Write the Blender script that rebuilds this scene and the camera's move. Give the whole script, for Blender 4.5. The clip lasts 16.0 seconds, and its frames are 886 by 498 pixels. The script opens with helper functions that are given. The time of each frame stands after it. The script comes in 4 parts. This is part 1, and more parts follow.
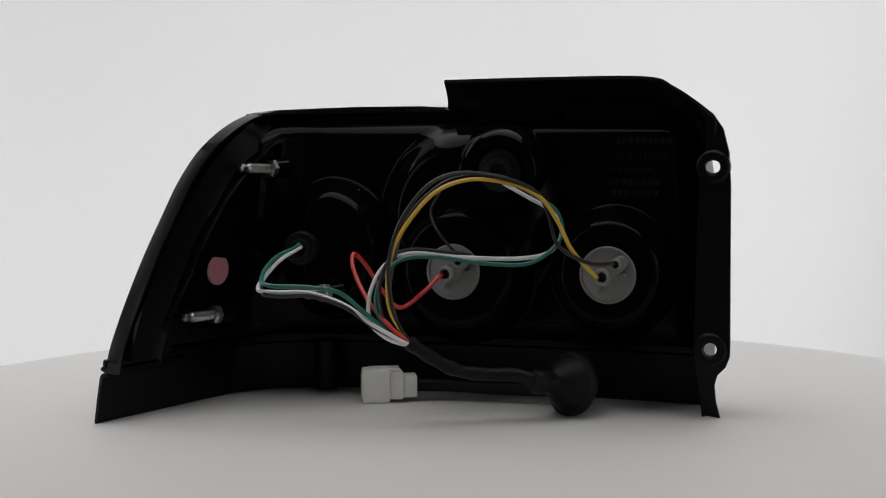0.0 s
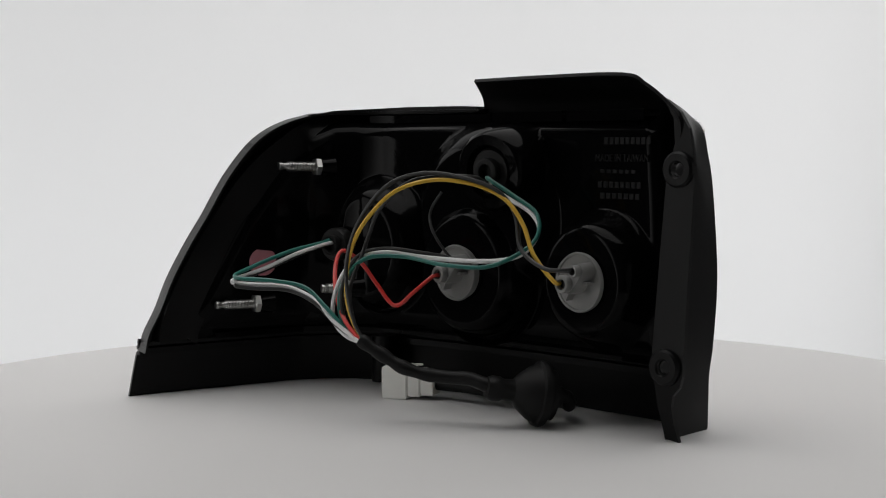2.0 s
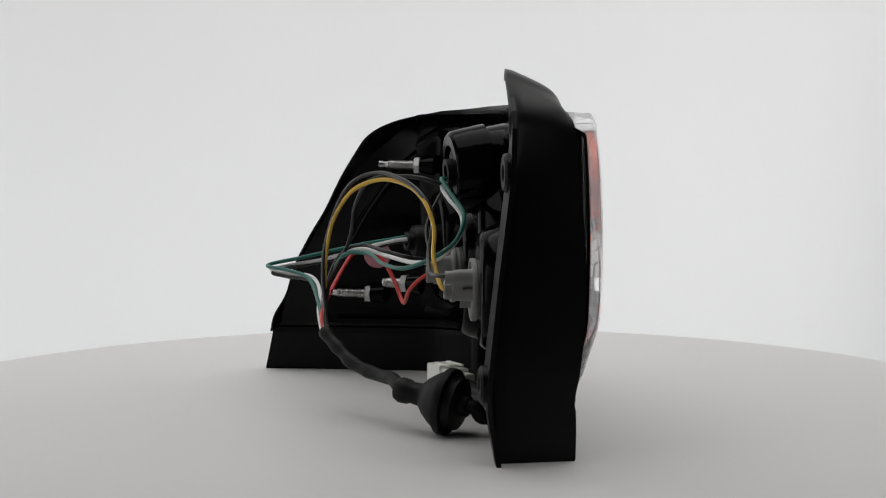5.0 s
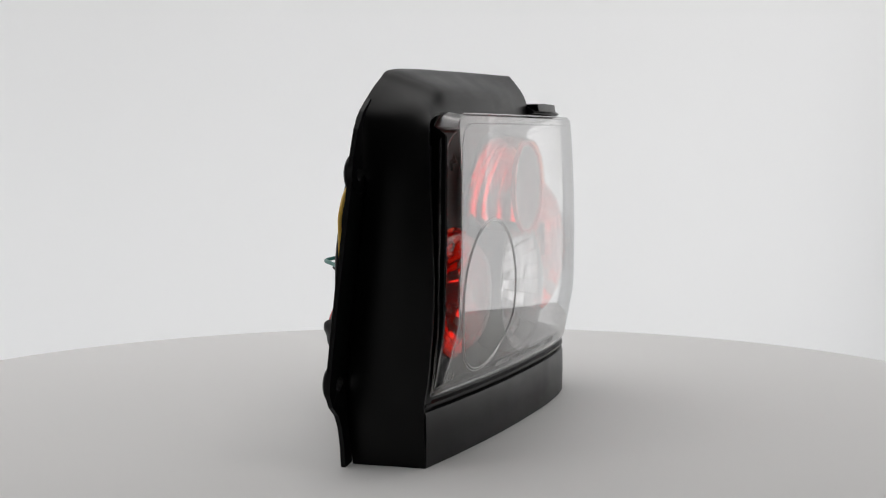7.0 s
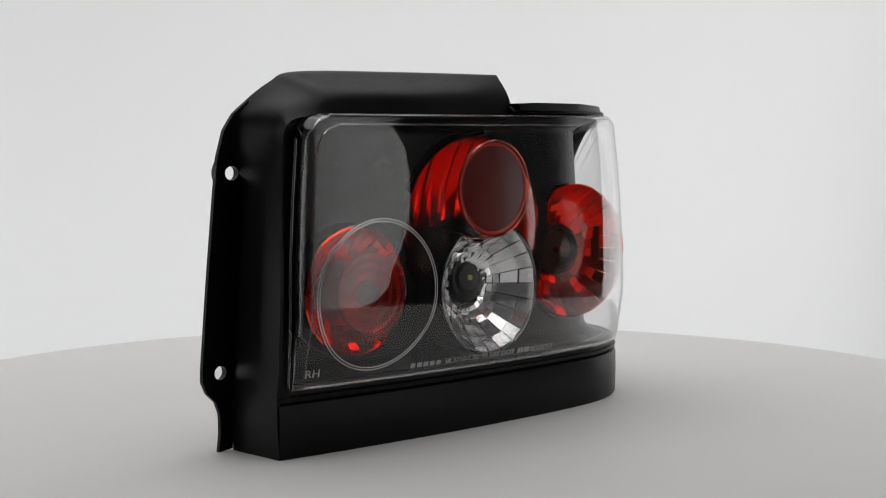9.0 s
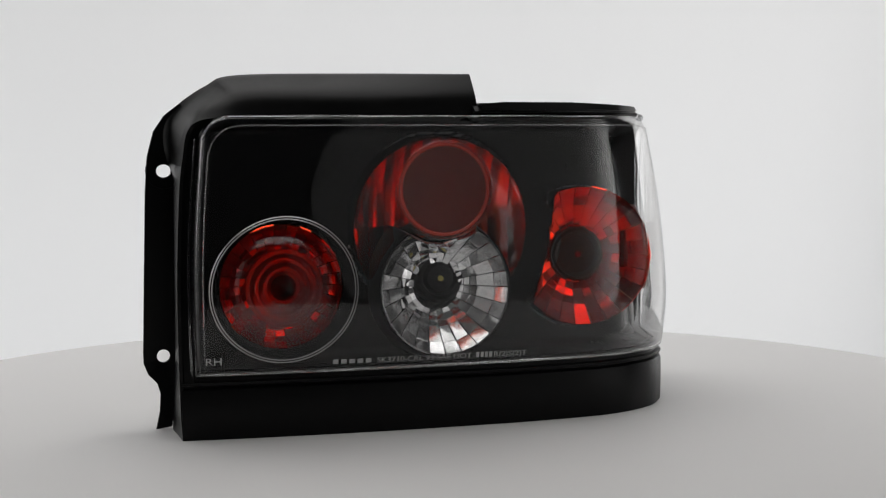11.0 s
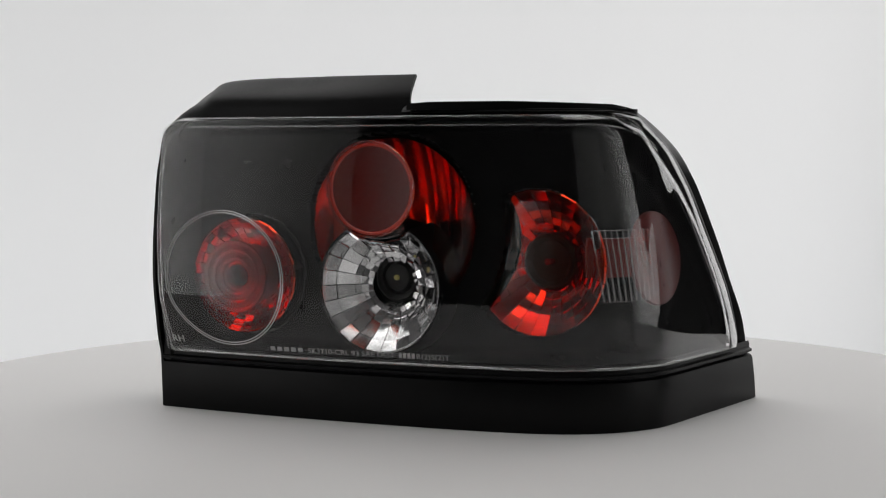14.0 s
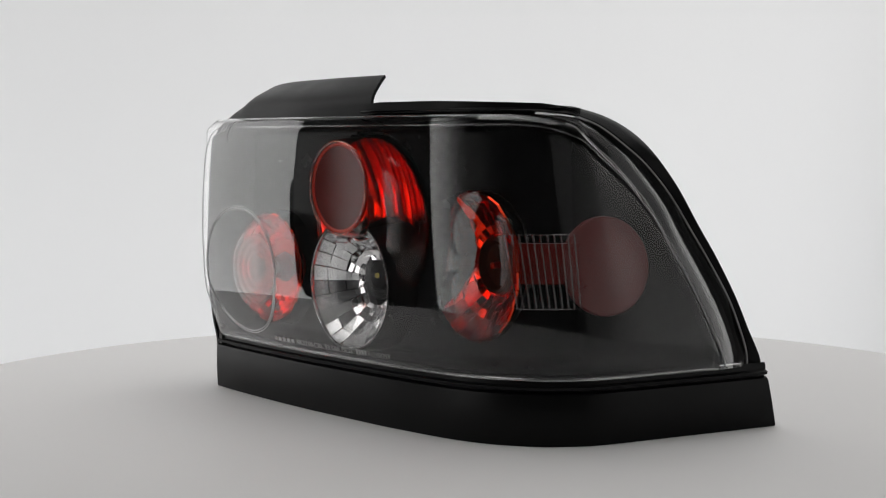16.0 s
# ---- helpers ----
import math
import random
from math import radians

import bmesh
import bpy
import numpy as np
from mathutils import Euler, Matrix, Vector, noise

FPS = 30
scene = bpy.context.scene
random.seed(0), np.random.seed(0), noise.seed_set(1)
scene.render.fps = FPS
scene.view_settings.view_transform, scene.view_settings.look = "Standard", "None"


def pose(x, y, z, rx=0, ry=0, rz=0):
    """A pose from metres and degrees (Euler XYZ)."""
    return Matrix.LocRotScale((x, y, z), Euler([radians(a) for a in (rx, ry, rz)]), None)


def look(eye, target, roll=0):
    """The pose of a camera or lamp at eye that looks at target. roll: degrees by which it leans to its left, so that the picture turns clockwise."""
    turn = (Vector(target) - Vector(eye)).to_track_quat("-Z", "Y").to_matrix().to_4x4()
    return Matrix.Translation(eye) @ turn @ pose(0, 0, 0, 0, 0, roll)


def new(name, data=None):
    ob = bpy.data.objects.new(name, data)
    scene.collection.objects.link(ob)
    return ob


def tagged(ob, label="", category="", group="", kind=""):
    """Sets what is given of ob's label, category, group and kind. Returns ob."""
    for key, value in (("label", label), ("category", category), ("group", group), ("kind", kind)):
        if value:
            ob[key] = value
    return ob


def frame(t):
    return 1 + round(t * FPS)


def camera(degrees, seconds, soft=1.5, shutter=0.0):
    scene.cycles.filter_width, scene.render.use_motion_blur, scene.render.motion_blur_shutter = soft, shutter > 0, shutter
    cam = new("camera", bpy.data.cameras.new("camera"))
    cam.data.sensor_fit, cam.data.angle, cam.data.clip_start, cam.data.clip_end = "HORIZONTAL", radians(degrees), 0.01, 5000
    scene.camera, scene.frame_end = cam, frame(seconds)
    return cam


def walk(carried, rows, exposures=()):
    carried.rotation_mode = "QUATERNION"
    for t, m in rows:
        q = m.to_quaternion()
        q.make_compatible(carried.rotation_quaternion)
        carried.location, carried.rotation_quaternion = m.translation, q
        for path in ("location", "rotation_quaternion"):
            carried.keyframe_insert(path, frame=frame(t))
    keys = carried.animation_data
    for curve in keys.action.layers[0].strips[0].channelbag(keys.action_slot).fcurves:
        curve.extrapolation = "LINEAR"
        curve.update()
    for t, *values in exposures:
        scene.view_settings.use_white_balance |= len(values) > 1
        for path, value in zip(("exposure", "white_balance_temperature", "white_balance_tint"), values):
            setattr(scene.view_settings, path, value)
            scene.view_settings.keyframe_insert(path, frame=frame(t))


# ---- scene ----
cam = camera(33.16, 16.0, soft=1.15)
EYE = Vector((0.0, -0.93, 0.1698))
AIM = EYE + Vector((0.00525, 0.9972, -0.07445))
walk(cam, [(0.0, look(EYE, AIM, -0.3)), (16.0, look(EYE, AIM, -0.3))])


def turn_at(t):
    """The turntable's angle in degrees at t seconds."""
    return 161.14 - 13.2055 * t


# ---- world and light ----
world = bpy.data.worlds.new("world")
scene.world = world
world.use_nodes = True
world.node_tree.nodes["Background"].inputs[0].default_value = (0.9, 0.95, 1.0, 1)
world.node_tree.nodes["Background"].inputs[1].default_value = 0.02
scene.view_settings.exposure = 0.0


def area_lamp(name, eye, target, sx, sy, power, color=(1, 1, 1)):
    data = bpy.data.lights.new(name, "AREA")
    data.shape, data.size, data.size_y, data.energy, data.color = "RECTANGLE", sx, sy, power, color
    ob = new(name, data)
    ob.matrix_world = look(eye, target)
    return ob


area_lamp("overhead_lamp", (0.0, 0.30, 1.75), (0.0, 0.42, 0.0), 2.2, 1.9, 26.0, (1.0, 0.985, 0.97))
# three unseen fill lights, added only to brighten the backdrop
area_lamp("backdrop_fill", (-1.0, 0.15, 0.6), (-1.5, 0.9, 0.35), 0.4, 0.9, 1.6, (0.97, 0.985, 1.0))
area_lamp("backdrop_fill", (1.02, 1.02, 0.5), (0.62, 1.55, 0.4), 0.3, 0.9, 2.7, (1.0, 0.985, 0.98))
area_lamp("low_backdrop_fill", (0.0, 0.72, -0.34), (0.0, 1.7, 0.25), 1.7, 0.3, 6.1, (0.985, 0.99, 1.0))


PANEL_WEST, PANEL_EAST = 1.45, 1.2


# ---- materials ----
def material(name):
    m = bpy.data.materials.new(name)
    m.use_nodes = True
    return m, m.node_tree.nodes, m.node_tree.links, m.node_tree.nodes["Principled BSDF"]


def plain(name, color, rough=0.5, metal=0.0, spec=0.5, var=0.25, scale=60.0, bump=0.0, fine=900.0, transmission=0.0, ior=1.5, coat=0.0):
    m, N, L, b = material(name)
    b.inputs["Metallic"].default_value = metal
    b.inputs["Specular IOR Level"].default_value = spec
    b.inputs["IOR"].default_value = ior
    b.inputs["Transmission Weight"].default_value = transmission
    b.inputs["Coat Weight"].default_value = coat
    co = N.new("ShaderNodeTexCoord")
    n = N.new("ShaderNodeTexNoise")
    n.inputs["Scale"].default_value, n.inputs["Detail"].default_value = scale, 6
    L.new(co.outputs["Object"], n.inputs["Vector"])
    mix = N.new("ShaderNodeMix")
    mix.data_type = "RGBA"
    mix.inputs[6].default_value = (*[c * (1 - var) for c in color], 1)
    mix.inputs[7].default_value = (*[min(1, c * (1 + var)) for c in color], 1)
    L.new(n.outputs["Fac"], mix.inputs[0])
    L.new(mix.outputs[2], b.inputs["Base Color"])
    r = N.new("ShaderNodeMapRange")
    r.inputs["To Min"].default_value, r.inputs["To Max"].default_value = max(0.0, rough * 0.75), min(1, rough * 1.25)
    L.new(n.outputs["Fac"], r.inputs["Value"])
    L.new(r.outputs["Result"], b.inputs["Roughness"])
    if bump:
        f = N.new("ShaderNodeTexNoise")
        f.inputs["Scale"].default_value, f.inputs["Detail"].default_value = fine, 4
        L.new(co.outputs["Object"], f.inputs["Vector"])
        bp = N.new("ShaderNodeBump")
        bp.inputs["Strength"].default_value, bp.inputs["Distance"].default_value = bump, 0.0006
        L.new(f.outputs["Fac"], bp.inputs["Height"])
        L.new(bp.outputs["Normal"], b.inputs["Normal"])
    return m


def clear_plastic(name, tint=(1, 1, 1), f0=0.05, rough=0.0):
    """Clear moulding: straight-through transparency under a gloss that grows towards grazing views."""
    m, N, L, b = material(name)
    N.remove(b)
    tr, gl, lw, mx = N.new("ShaderNodeBsdfTransparent"), N.new("ShaderNodeBsdfGlossy"), N.new("ShaderNodeLayerWeight"), N.new("ShaderNodeMixShader")
    tr.inputs[0].default_value = (*tint, 1)
    gl.inputs["Roughness"].default_value = rough
    lw.inputs["Blend"].default_value = 0.5
    pw, ma = N.new("ShaderNodeMath"), N.new("ShaderNodeMath")
    pw.operation, pw.inputs[1].default_value = "POWER", 3.3
    ma.operation, ma.inputs[1].default_value, ma.inputs[2].default_value = "MULTIPLY_ADD", 1 - f0, f0
    L.new(lw.outputs["Facing"], pw.inputs[0])
    L.new(pw.outputs[0], ma.inputs[0])
    L.new(ma.outputs[0], mx.inputs[0])
    L.new(tr.outputs[0], mx.inputs[1])
    L.new(gl.outputs[0], mx.inputs[2])
    L.new(mx.outputs[0], N["Material Output"].inputs[0])
    return m


M_PLASTIC = plain("black_satin_plastic", (0.0034, 0.0034, 0.0036), 0.34, spec=0.135, bump=0.12, fine=2500)
M_BODY = plain("black_gloss_plastic", (0.0018, 0.0018, 0.0020), 0.09, spec=0.055, bump=0.05, fine=220)
M_BEZEL = plain("bezel_black", (0.0030, 0.0030, 0.0030), 0.30, spec=0.09)
M_RUBBER = plain("black_rubber", (0.0055, 0.0055, 0.0055), 0.5, spec=0.18, bump=0.2, fine=800)
M_LENS = clear_plastic("clear_lens", (0.997, 0.997, 0.997), 0.028)
M_BEAD = plain("clear_bead", (1, 1, 1), 0.06, var=0.0, transmission=1.0, ior=1.49)
M_RETURN = clear_plastic("lens_return", (0.88, 0.88, 0.88), 0.09, 0.02)
M_FROST = clear_plastic("clear_rib", (0.85, 0.85, 0.85), 0.34, 0.15)
M_COVER = clear_plastic("clear_cover", (0.97, 0.97, 0.97), 0.03)
M_MARK = clear_plastic("moulded_letter", (0.95, 0.95, 0.95), 0.34, 0.35)
M_RINGLINE = clear_plastic("moulded_ring_line", (0.95, 0.95, 0.95), 0.5, 0.3)
# opaque grey: the glint of clear lens edges put into the colour
M_EDGE_GLINT = plain("edge_glint_grey", (0.36, 0.36, 0.36), 0.25, spec=0.8)
M_REDBOWL = plain("red_reflector", (0.92, 0.080, 0.028), 0.15, metal=1.0, var=0.12, scale=45, bump=0.06, fine=150)
M_REDLENS = clear_plastic("red_lens", (0.99, 0.36, 0.22), 0.034, 0.05)
M_RIMGLOW = plain("red_rim_glow", (0.50, 0.030, 0.014), 0.18, spec=0.6, scale=80)
M_REDREFLECTED = plain("red_reflected_rings", (0.36, 0.022, 0.009), 0.22, metal=0.8, scale=80, bump=0.06, fine=200)
M_REDDISC = plain("red_disc", (0.17, 0.0058, 0.003), 0.2, spec=0.5, scale=40)
M_DISCFACE = plain("red_disc_face", (0.11, 0.0038, 0.0018), 0.22, spec=0.42, var=0.25, scale=50)
M_BRIDGE = plain("red_bridge", (0.13, 0.006, 0.003), 0.3, spec=0.4)
M_REFLEX = plain("red_reflex_reflector", (0.12, 0.014, 0.013), 0.3, spec=0.5, scale=300, bump=0.2, fine=1500)
M_CHROME = plain("chrome_reflector", (0.97, 0.97, 0.98), 0.11, metal=1.0, var=0.03)
M_STEEL = plain("zinc_steel", (0.42, 0.42, 0.41), 0.33, metal=1.0, var=0.2, scale=200)
M_SOCKET = plain("grey_nylon", (0.21, 0.21, 0.205), 0.5, spec=0.4, var=0.12, scale=120, bump=0.1)
# near-black that puts the shade inside holes into the colour
M_HOLE_SHADE = plain("hole_shade", (0.004, 0.004, 0.004), 0.7)
M_NYLON = plain("white_nylon", (0.82, 0.82, 0.78), 0.4, var=0.05, scale=150)
M_PINK = plain("pink_reflector_back", (0.42, 0.17, 0.20), 0.5, var=0.12, scale=150)
M_W_YELLOW = plain("yellow_wire", (0.62, 0.38, 0.04), 0.4, var=0.12)
M_W_RED = plain("red_wire", (0.52, 0.03, 0.025), 0.4, var=0.12)
M_W_WHITE = plain("white_wire", (0.72, 0.72, 0.72), 0.4, var=0.06)
M_W_GREEN = plain("green_wire", (0.012, 0.13, 0.105), 0.4, var=0.15)
M_W_BLACK = plain("black_wire", (0.012, 0.012, 0.012), 0.4, var=0.2)
M_DISC = plain("turntable_paint", (0.60, 0.595, 0.592), 0.6, spec=0.3, var=0.03, scale=9, bump=0.08, fine=500)
M_BACKDROP = plain("backdrop_paper", (0.84, 0.845, 0.85), 0.85, spec=0.15, var=0.015, scale=2.2)
M_ROOM = plain("dark_room", (0.22, 0.22, 0.222), 0.9, var=0.2, scale=4)
M_FABRIC = plain("softbox_fabric", (0.02, 0.02, 0.02), 0.8)


def glow(name, color, strength, bright, dim, least=0.05):
    """A lit diffuser whose emission is graded along x: full at x = bright, falling off to x = dim."""
    m, N, L, b = material(name)
    b.inputs["Base Color"].default_value = (0.25, 0.25, 0.25, 1)
    b.inputs["Emission Color"].default_value = (*color, 1)
    co, sep, mr = N.new("ShaderNodeTexCoord"), N.new("ShaderNodeSeparateXYZ"), N.new("ShaderNodeMapRange")
    mr.interpolation_type = "SMOOTHSTEP"
    mr.inputs["From Min"].default_value, mr.inputs["From Max"].default_value = dim, bright
    mr.inputs["To Min"].default_value, mr.inputs["To Max"].default_value = strength * least, strength
    L.new(co.outputs["Object"], sep.inputs[0])
    L.new(sep.outputs["X"], mr.inputs["Value"])
    L.new(mr.outputs["Result"], b.inputs["Emission Strength"])
    return m


M_DIFFUSER = glow("strip_diffuser", (1.0, 0.985, 0.97), 2.1, 0.36, -0.34)
M_DIFFUSER_SOFT = glow("softbox_diffuser_soft", (1.0, 0.985, 0.97), 1.3, -0.62, -0.02, 0.07)
M_PANEL_WEST = glow("panel_diffuser", (1.0, 0.99, 0.985), PANEL_WEST, -0.1, 0.5, 0.35)
M_PANEL_EAST = glow("panel_diffuser", (1.0, 0.99, 0.985), PANEL_EAST, 0.35, -0.45, 0.6)
M_BULB = plain("bulb_amber", (0.5, 0.42, 0.12), 0.15, coat=0.5)


# ---- mesh helpers ----
def mesh_of(name, verts, faces, mat, smooth=True):
    me = bpy.data.meshes.new(name)
    me.from_pydata([tuple(v) for v in verts], [], faces)
    bm = bmesh.new()
    bm.from_mesh(me)
    bmesh.ops.recalc_face_normals(bm, faces=bm.faces)
    bm.to_mesh(me)
    bm.free()
    me.materials.append(mat)
    if smooth:
        me.polygons.foreach_set("use_smooth", [True] * len(me.polygons))
        me.set_sharp_from_angle(angle=radians(38))
    return me


def piece(name, verts, faces, mat, parent=None, label="", smooth=True):
    ob = new(name, mesh_of(name, verts, faces, mat, smooth))
    ob.parent = parent
    return tagged(ob, label)


def part(name, bm, mat, parent=None, label="", smooth=True):
    bmesh.ops.recalc_face_normals(bm, faces=bm.faces)
    me = bpy.data.meshes.new(name)
    bm.to_mesh(me)
    bm.free()
    me.materials.append(mat)
    if smooth:
        me.polygons.foreach_set("use_smooth", [True] * len(me.polygons))
        me.set_sharp_from_angle(angle=radians(38))
    ob = new(name, me)
    ob.parent = parent
    return tagged(ob, label)


def sheet(front, back):
    """A closed thick sheet from two equal grids of points (rows of Vectors)."""
    nr, nc = len(front), len(front[0])
    verts = [p for row in front for p in row] + [p for row in back for p in row]
    o = nr * nc
    faces = []
    for i in range(nr - 1):
        for j in range(nc - 1):
            a, b, c, d = i * nc + j, i * nc + j + 1, (i + 1) * nc + j + 1, (i + 1) * nc + j
            faces += [(a, b, c, d), (o + d, o + c, o + b, o + a)]
    edge = [(0, j) for j in range(nc)] + [(i, nc - 1) for i in range(1, nr)] + [(nr - 1, j) for j in range(nc - 2, -1, -1)] + [(i, 0) for i in range(nr - 2, 0, -1)]
    for k in range(len(edge)):
        (i, j), (m, n) = edge[k], edge[(k + 1) % len(edge)]
        a, b = i * nc + j, m * nc + n
        faces.append((b, a, o + a, o + b))
    return verts, faces


def thick(grid, t):
    """The grid set back by t along its own normals."""
    nr, nc = len(grid), len(grid[0])
    out = []
    for i in range(nr):
        row = []
        for j in range(nc):
            du = grid[min(i + 1, nr - 1)][j] - grid[max(i - 1, 0)][j]
            dv = grid[i][min(j + 1, nc - 1)] - grid[i][max(j - 1, 0)]
            row.append(grid[i][j] + du.cross(dv).normalized() * t)
        out.append(row)
    return out


def smoothed(points, per=8):
    """A Catmull-Rom curve through the points."""
    P = [Vector(p) for p in points]
    P = [2 * P[0] - P[1]] + P + [2 * P[-1] - P[-2]]
    out = []
    for i in range(1, len(P) - 2):
        a, b, c, d = P[i - 1:i + 3]
        for k in range(per):
            u = k / per
            out.append(0.5 * (2 * b + (c - a) * u + (2 * a - 5 * b + 4 * c - d) * u * u + (3 * b - a - 3 * c + d) * u ** 3))
    out.append(P[-2])
    return out


def tube(points, radius, sides=8, per=7, closed=False):
    pts = smoothed(points, per) if per > 1 else [Vector(p) for p in points]
    n = len(pts)
    rad = radius if callable(radius) else (lambda u: radius)
    verts, faces, side = [], [], None
    for i, p in enumerate(pts):
        if closed:
            t = (pts[(i + 1) % n] - pts[i - 1]).normalized()
        else:
            t = (pts[min(i + 1, n - 1)] - pts[max(i - 1, 0)]).normalized()
        if side is None:
            side = t.orthogonal().normalized()
        side = (side - t * side.dot(t)).normalized()
        up = t.cross(side)
        r = rad(i / (n - 1))
        verts += [p + (side * math.cos(2 * math.pi * k / sides) + up * math.sin(2 * math.pi * k / sides)) * r for k in range(sides)]
    for i in range(n if closed else n - 1):
        m = (i + 1) % n
        for k in range(sides):
            l = (k + 1) % sides
            faces.append((i * sides + k, i * sides + l, m * sides + l, m * sides + k))
    if not closed:
        faces += [tuple(range(sides - 1, -1, -1)), tuple(range((n - 1) * sides, n * sides))]
    return verts, faces


def lathe(profile, axis, sides=48, flat=False, jitter=0.0, arc=None):
    """Turn a profile of (radius, height) about the axis matrix (its z). Closed where the radius is 0."""
    rnd = random.Random(5)
    verts, faces = [], []
    for r, h in profile:
        for k in range(sides):
            a = 2 * math.pi * k / sides
            j = 1 + (rnd.random() - 0.5) * jitter
            verts.append(axis @ Vector((r * j * math.cos(a), r * j * math.sin(a), h + (rnd.random() - 0.5) * jitter * 0.02)))
    for i in range(len(profile) - 1):
        for k in range(sides):
            l = (k + 1) % sides
            faces.append((i * sides + k, i * sides + l, (i + 1) * sides + l, (i + 1) * sides + k))
    return verts, faces


def toward(origin, direction):
    """A matrix whose z looks along direction."""
    return Matrix.Translation(origin) @ Vector(direction).to_track_quat("Z", "Y").to_matrix().to_4x4()


# ---- the room: dark studio, paper sweep, softboxes ----
def room():
    def slab(name, lo, hi, label):
        bm = bmesh.new()
        bmesh.ops.create_cube(bm, size=1, matrix=Matrix.Translation((Vector(lo) + Vector(hi)) / 2) @ Matrix.Diagonal((*(Vector(hi) - Vector(lo)), 1)))
        tagged(part(name, bm, M_ROOM, smooth=False), label, "wall", kind="structure")
    slab("floor", (-3.2, -3.2, -1.0), (3.2, 3.2, -0.9), "dark grey studio floor under the table")
    slab("ceiling", (-3.2, -3.2, 2.6), (3.2, 3.2, 2.7), "dark grey studio ceiling")
    slab("wall_north", (-3.2, 3.0, -0.9), (3.2, 3.2, 2.6), "dark wall behind the paper sweep")
    slab("wall_south", (-3.2, -3.2, -0.9), (3.2, -3.0, 2.6), "dark wall behind the camera")
    slab("wall_west", (-3.2, -3.0, -0.9), (-3.0, 3.0, 2.6), "dark side wall of the studio")
    slab("wall_east", (3.0, -3.0, -0.9), (3.2, 3.0, 2.6), "dark side wall of the studio")


def sweep():
    rows_f, rows_b = [], []
    prof = [(0.0, -0.86), (0.0, 0.0), (0.0, 1.5), (-0.1, 1.8), (-0.35, 2.05)]
    prof = smoothed([(a, b, 0) for a, b in prof], 5)
    for k in range(49):
        a = radians(-70 + 137 * k / 48)
        rf, rb = [], []
        for q in prof:
            r = 1.55 + q.x
            rf.append(Vector((math.sin(a) * r, 0.15 + math.cos(a) * r, q.y)))
            rb.append(Vector((math.sin(a) * (r + 0.004), 0.15 + math.cos(a) * (r + 0.004), q.y + 0.002)))
        rows_f.append(rf)
        rows_b.append(rb)
    v, f = sheet(rows_f, rows_b)
    tagged(piece("backdrop", v, f, M_BACKDROP), "seamless white paper backdrop curving round the table", "backdrop", kind="structure")


def softbox(at, facing, radius, diffuser):
    """A round deep softbox on its stand."""
    e = new("softbox_lamp")
    e.matrix_world = toward(at, facing)
    tagged(e, "round black fabric softbox lamp with a white diffuser", "lamp")
    v, f = lathe([(radius, 0.0), (radius * 0.98, -0.03), (radius * 0.6, -0.22), (0.07, -0.34), (0.0, -0.34)], Matrix.Identity(4), 16)
    piece("shell", v, f, M_FABRIC, e, smooth=False)
    v, f = lathe([(0.0, 0.006), (radius * 0.5, 0.005), (radius * 0.985, 0.0), (radius * 0.985, -0.008), (0.0, -0.008)], Matrix.Identity(4), 48)
    piece("diffuser", v, f, diffuser, e)
    bm = bmesh.new()
    bmesh.ops.create_cone(bm, cap_ends=True, segments=16, radius1=0.05, radius2=0.05, depth=0.18, matrix=Matrix.Translation((0, 0, -0.43)))
    part("lamp_head", bm, M_FABRIC, e)
    down = e.matrix_world.to_3x3().inverted() @ Vector((0, 0, -1))
    v, f = tube([Vector((0, 0, -0.42)), Vector((0, 0, -0.42)) + down * (0.9 + at[2])], 0.014, per=1)
    piece("stand", v, f, M_FABRIC, e)
    return e


def light_panel(azimuth, away, width, low, high, diffuser):
    """A tall flat diffuser panel on two feet, facing the turntable."""
    a = radians(azimuth)
    e = new("light_panel")
    e.matrix_world = toward((math.sin(a) * away, math.cos(a) * away, (low + high) / 2), (-math.sin(a), -math.cos(a), 0))
    tagged(e, "tall white diffuser light panel in a black frame", "lamp", group="light panels")
    w, h = width / 2, (high - low) / 2
    bm = bmesh.new()
    bmesh.ops.create_cube(bm, size=1, matrix=Matrix.Diagonal((width - 0.02, 2 * h - 0.02, 0.01, 1)))
    part("diffuser", bm, diffuser, e, smooth=False)
    bm = bmesh.new()
    bmesh.ops.create_cube(bm, size=1, matrix=Matrix.Translation((0, 0, -0.035)) @ Matrix.Diagonal((width, 2 * h, 0.05, 1)))
    bmesh.ops.bevel(bm, geom=bm.edges[:], offset=0.006, segments=2, affect="EDGES")
    part("case", bm, M_FABRIC, e)
    for x in (-w * 0.8, w * 0.8):
        v, f = tube([(x, -h + 0.01, -0.035), (x, -h - (0.9 + low), -0.035)], 0.016, 12, 1)
        piece("leg", v, f, M_FABRIC, e)
    return e


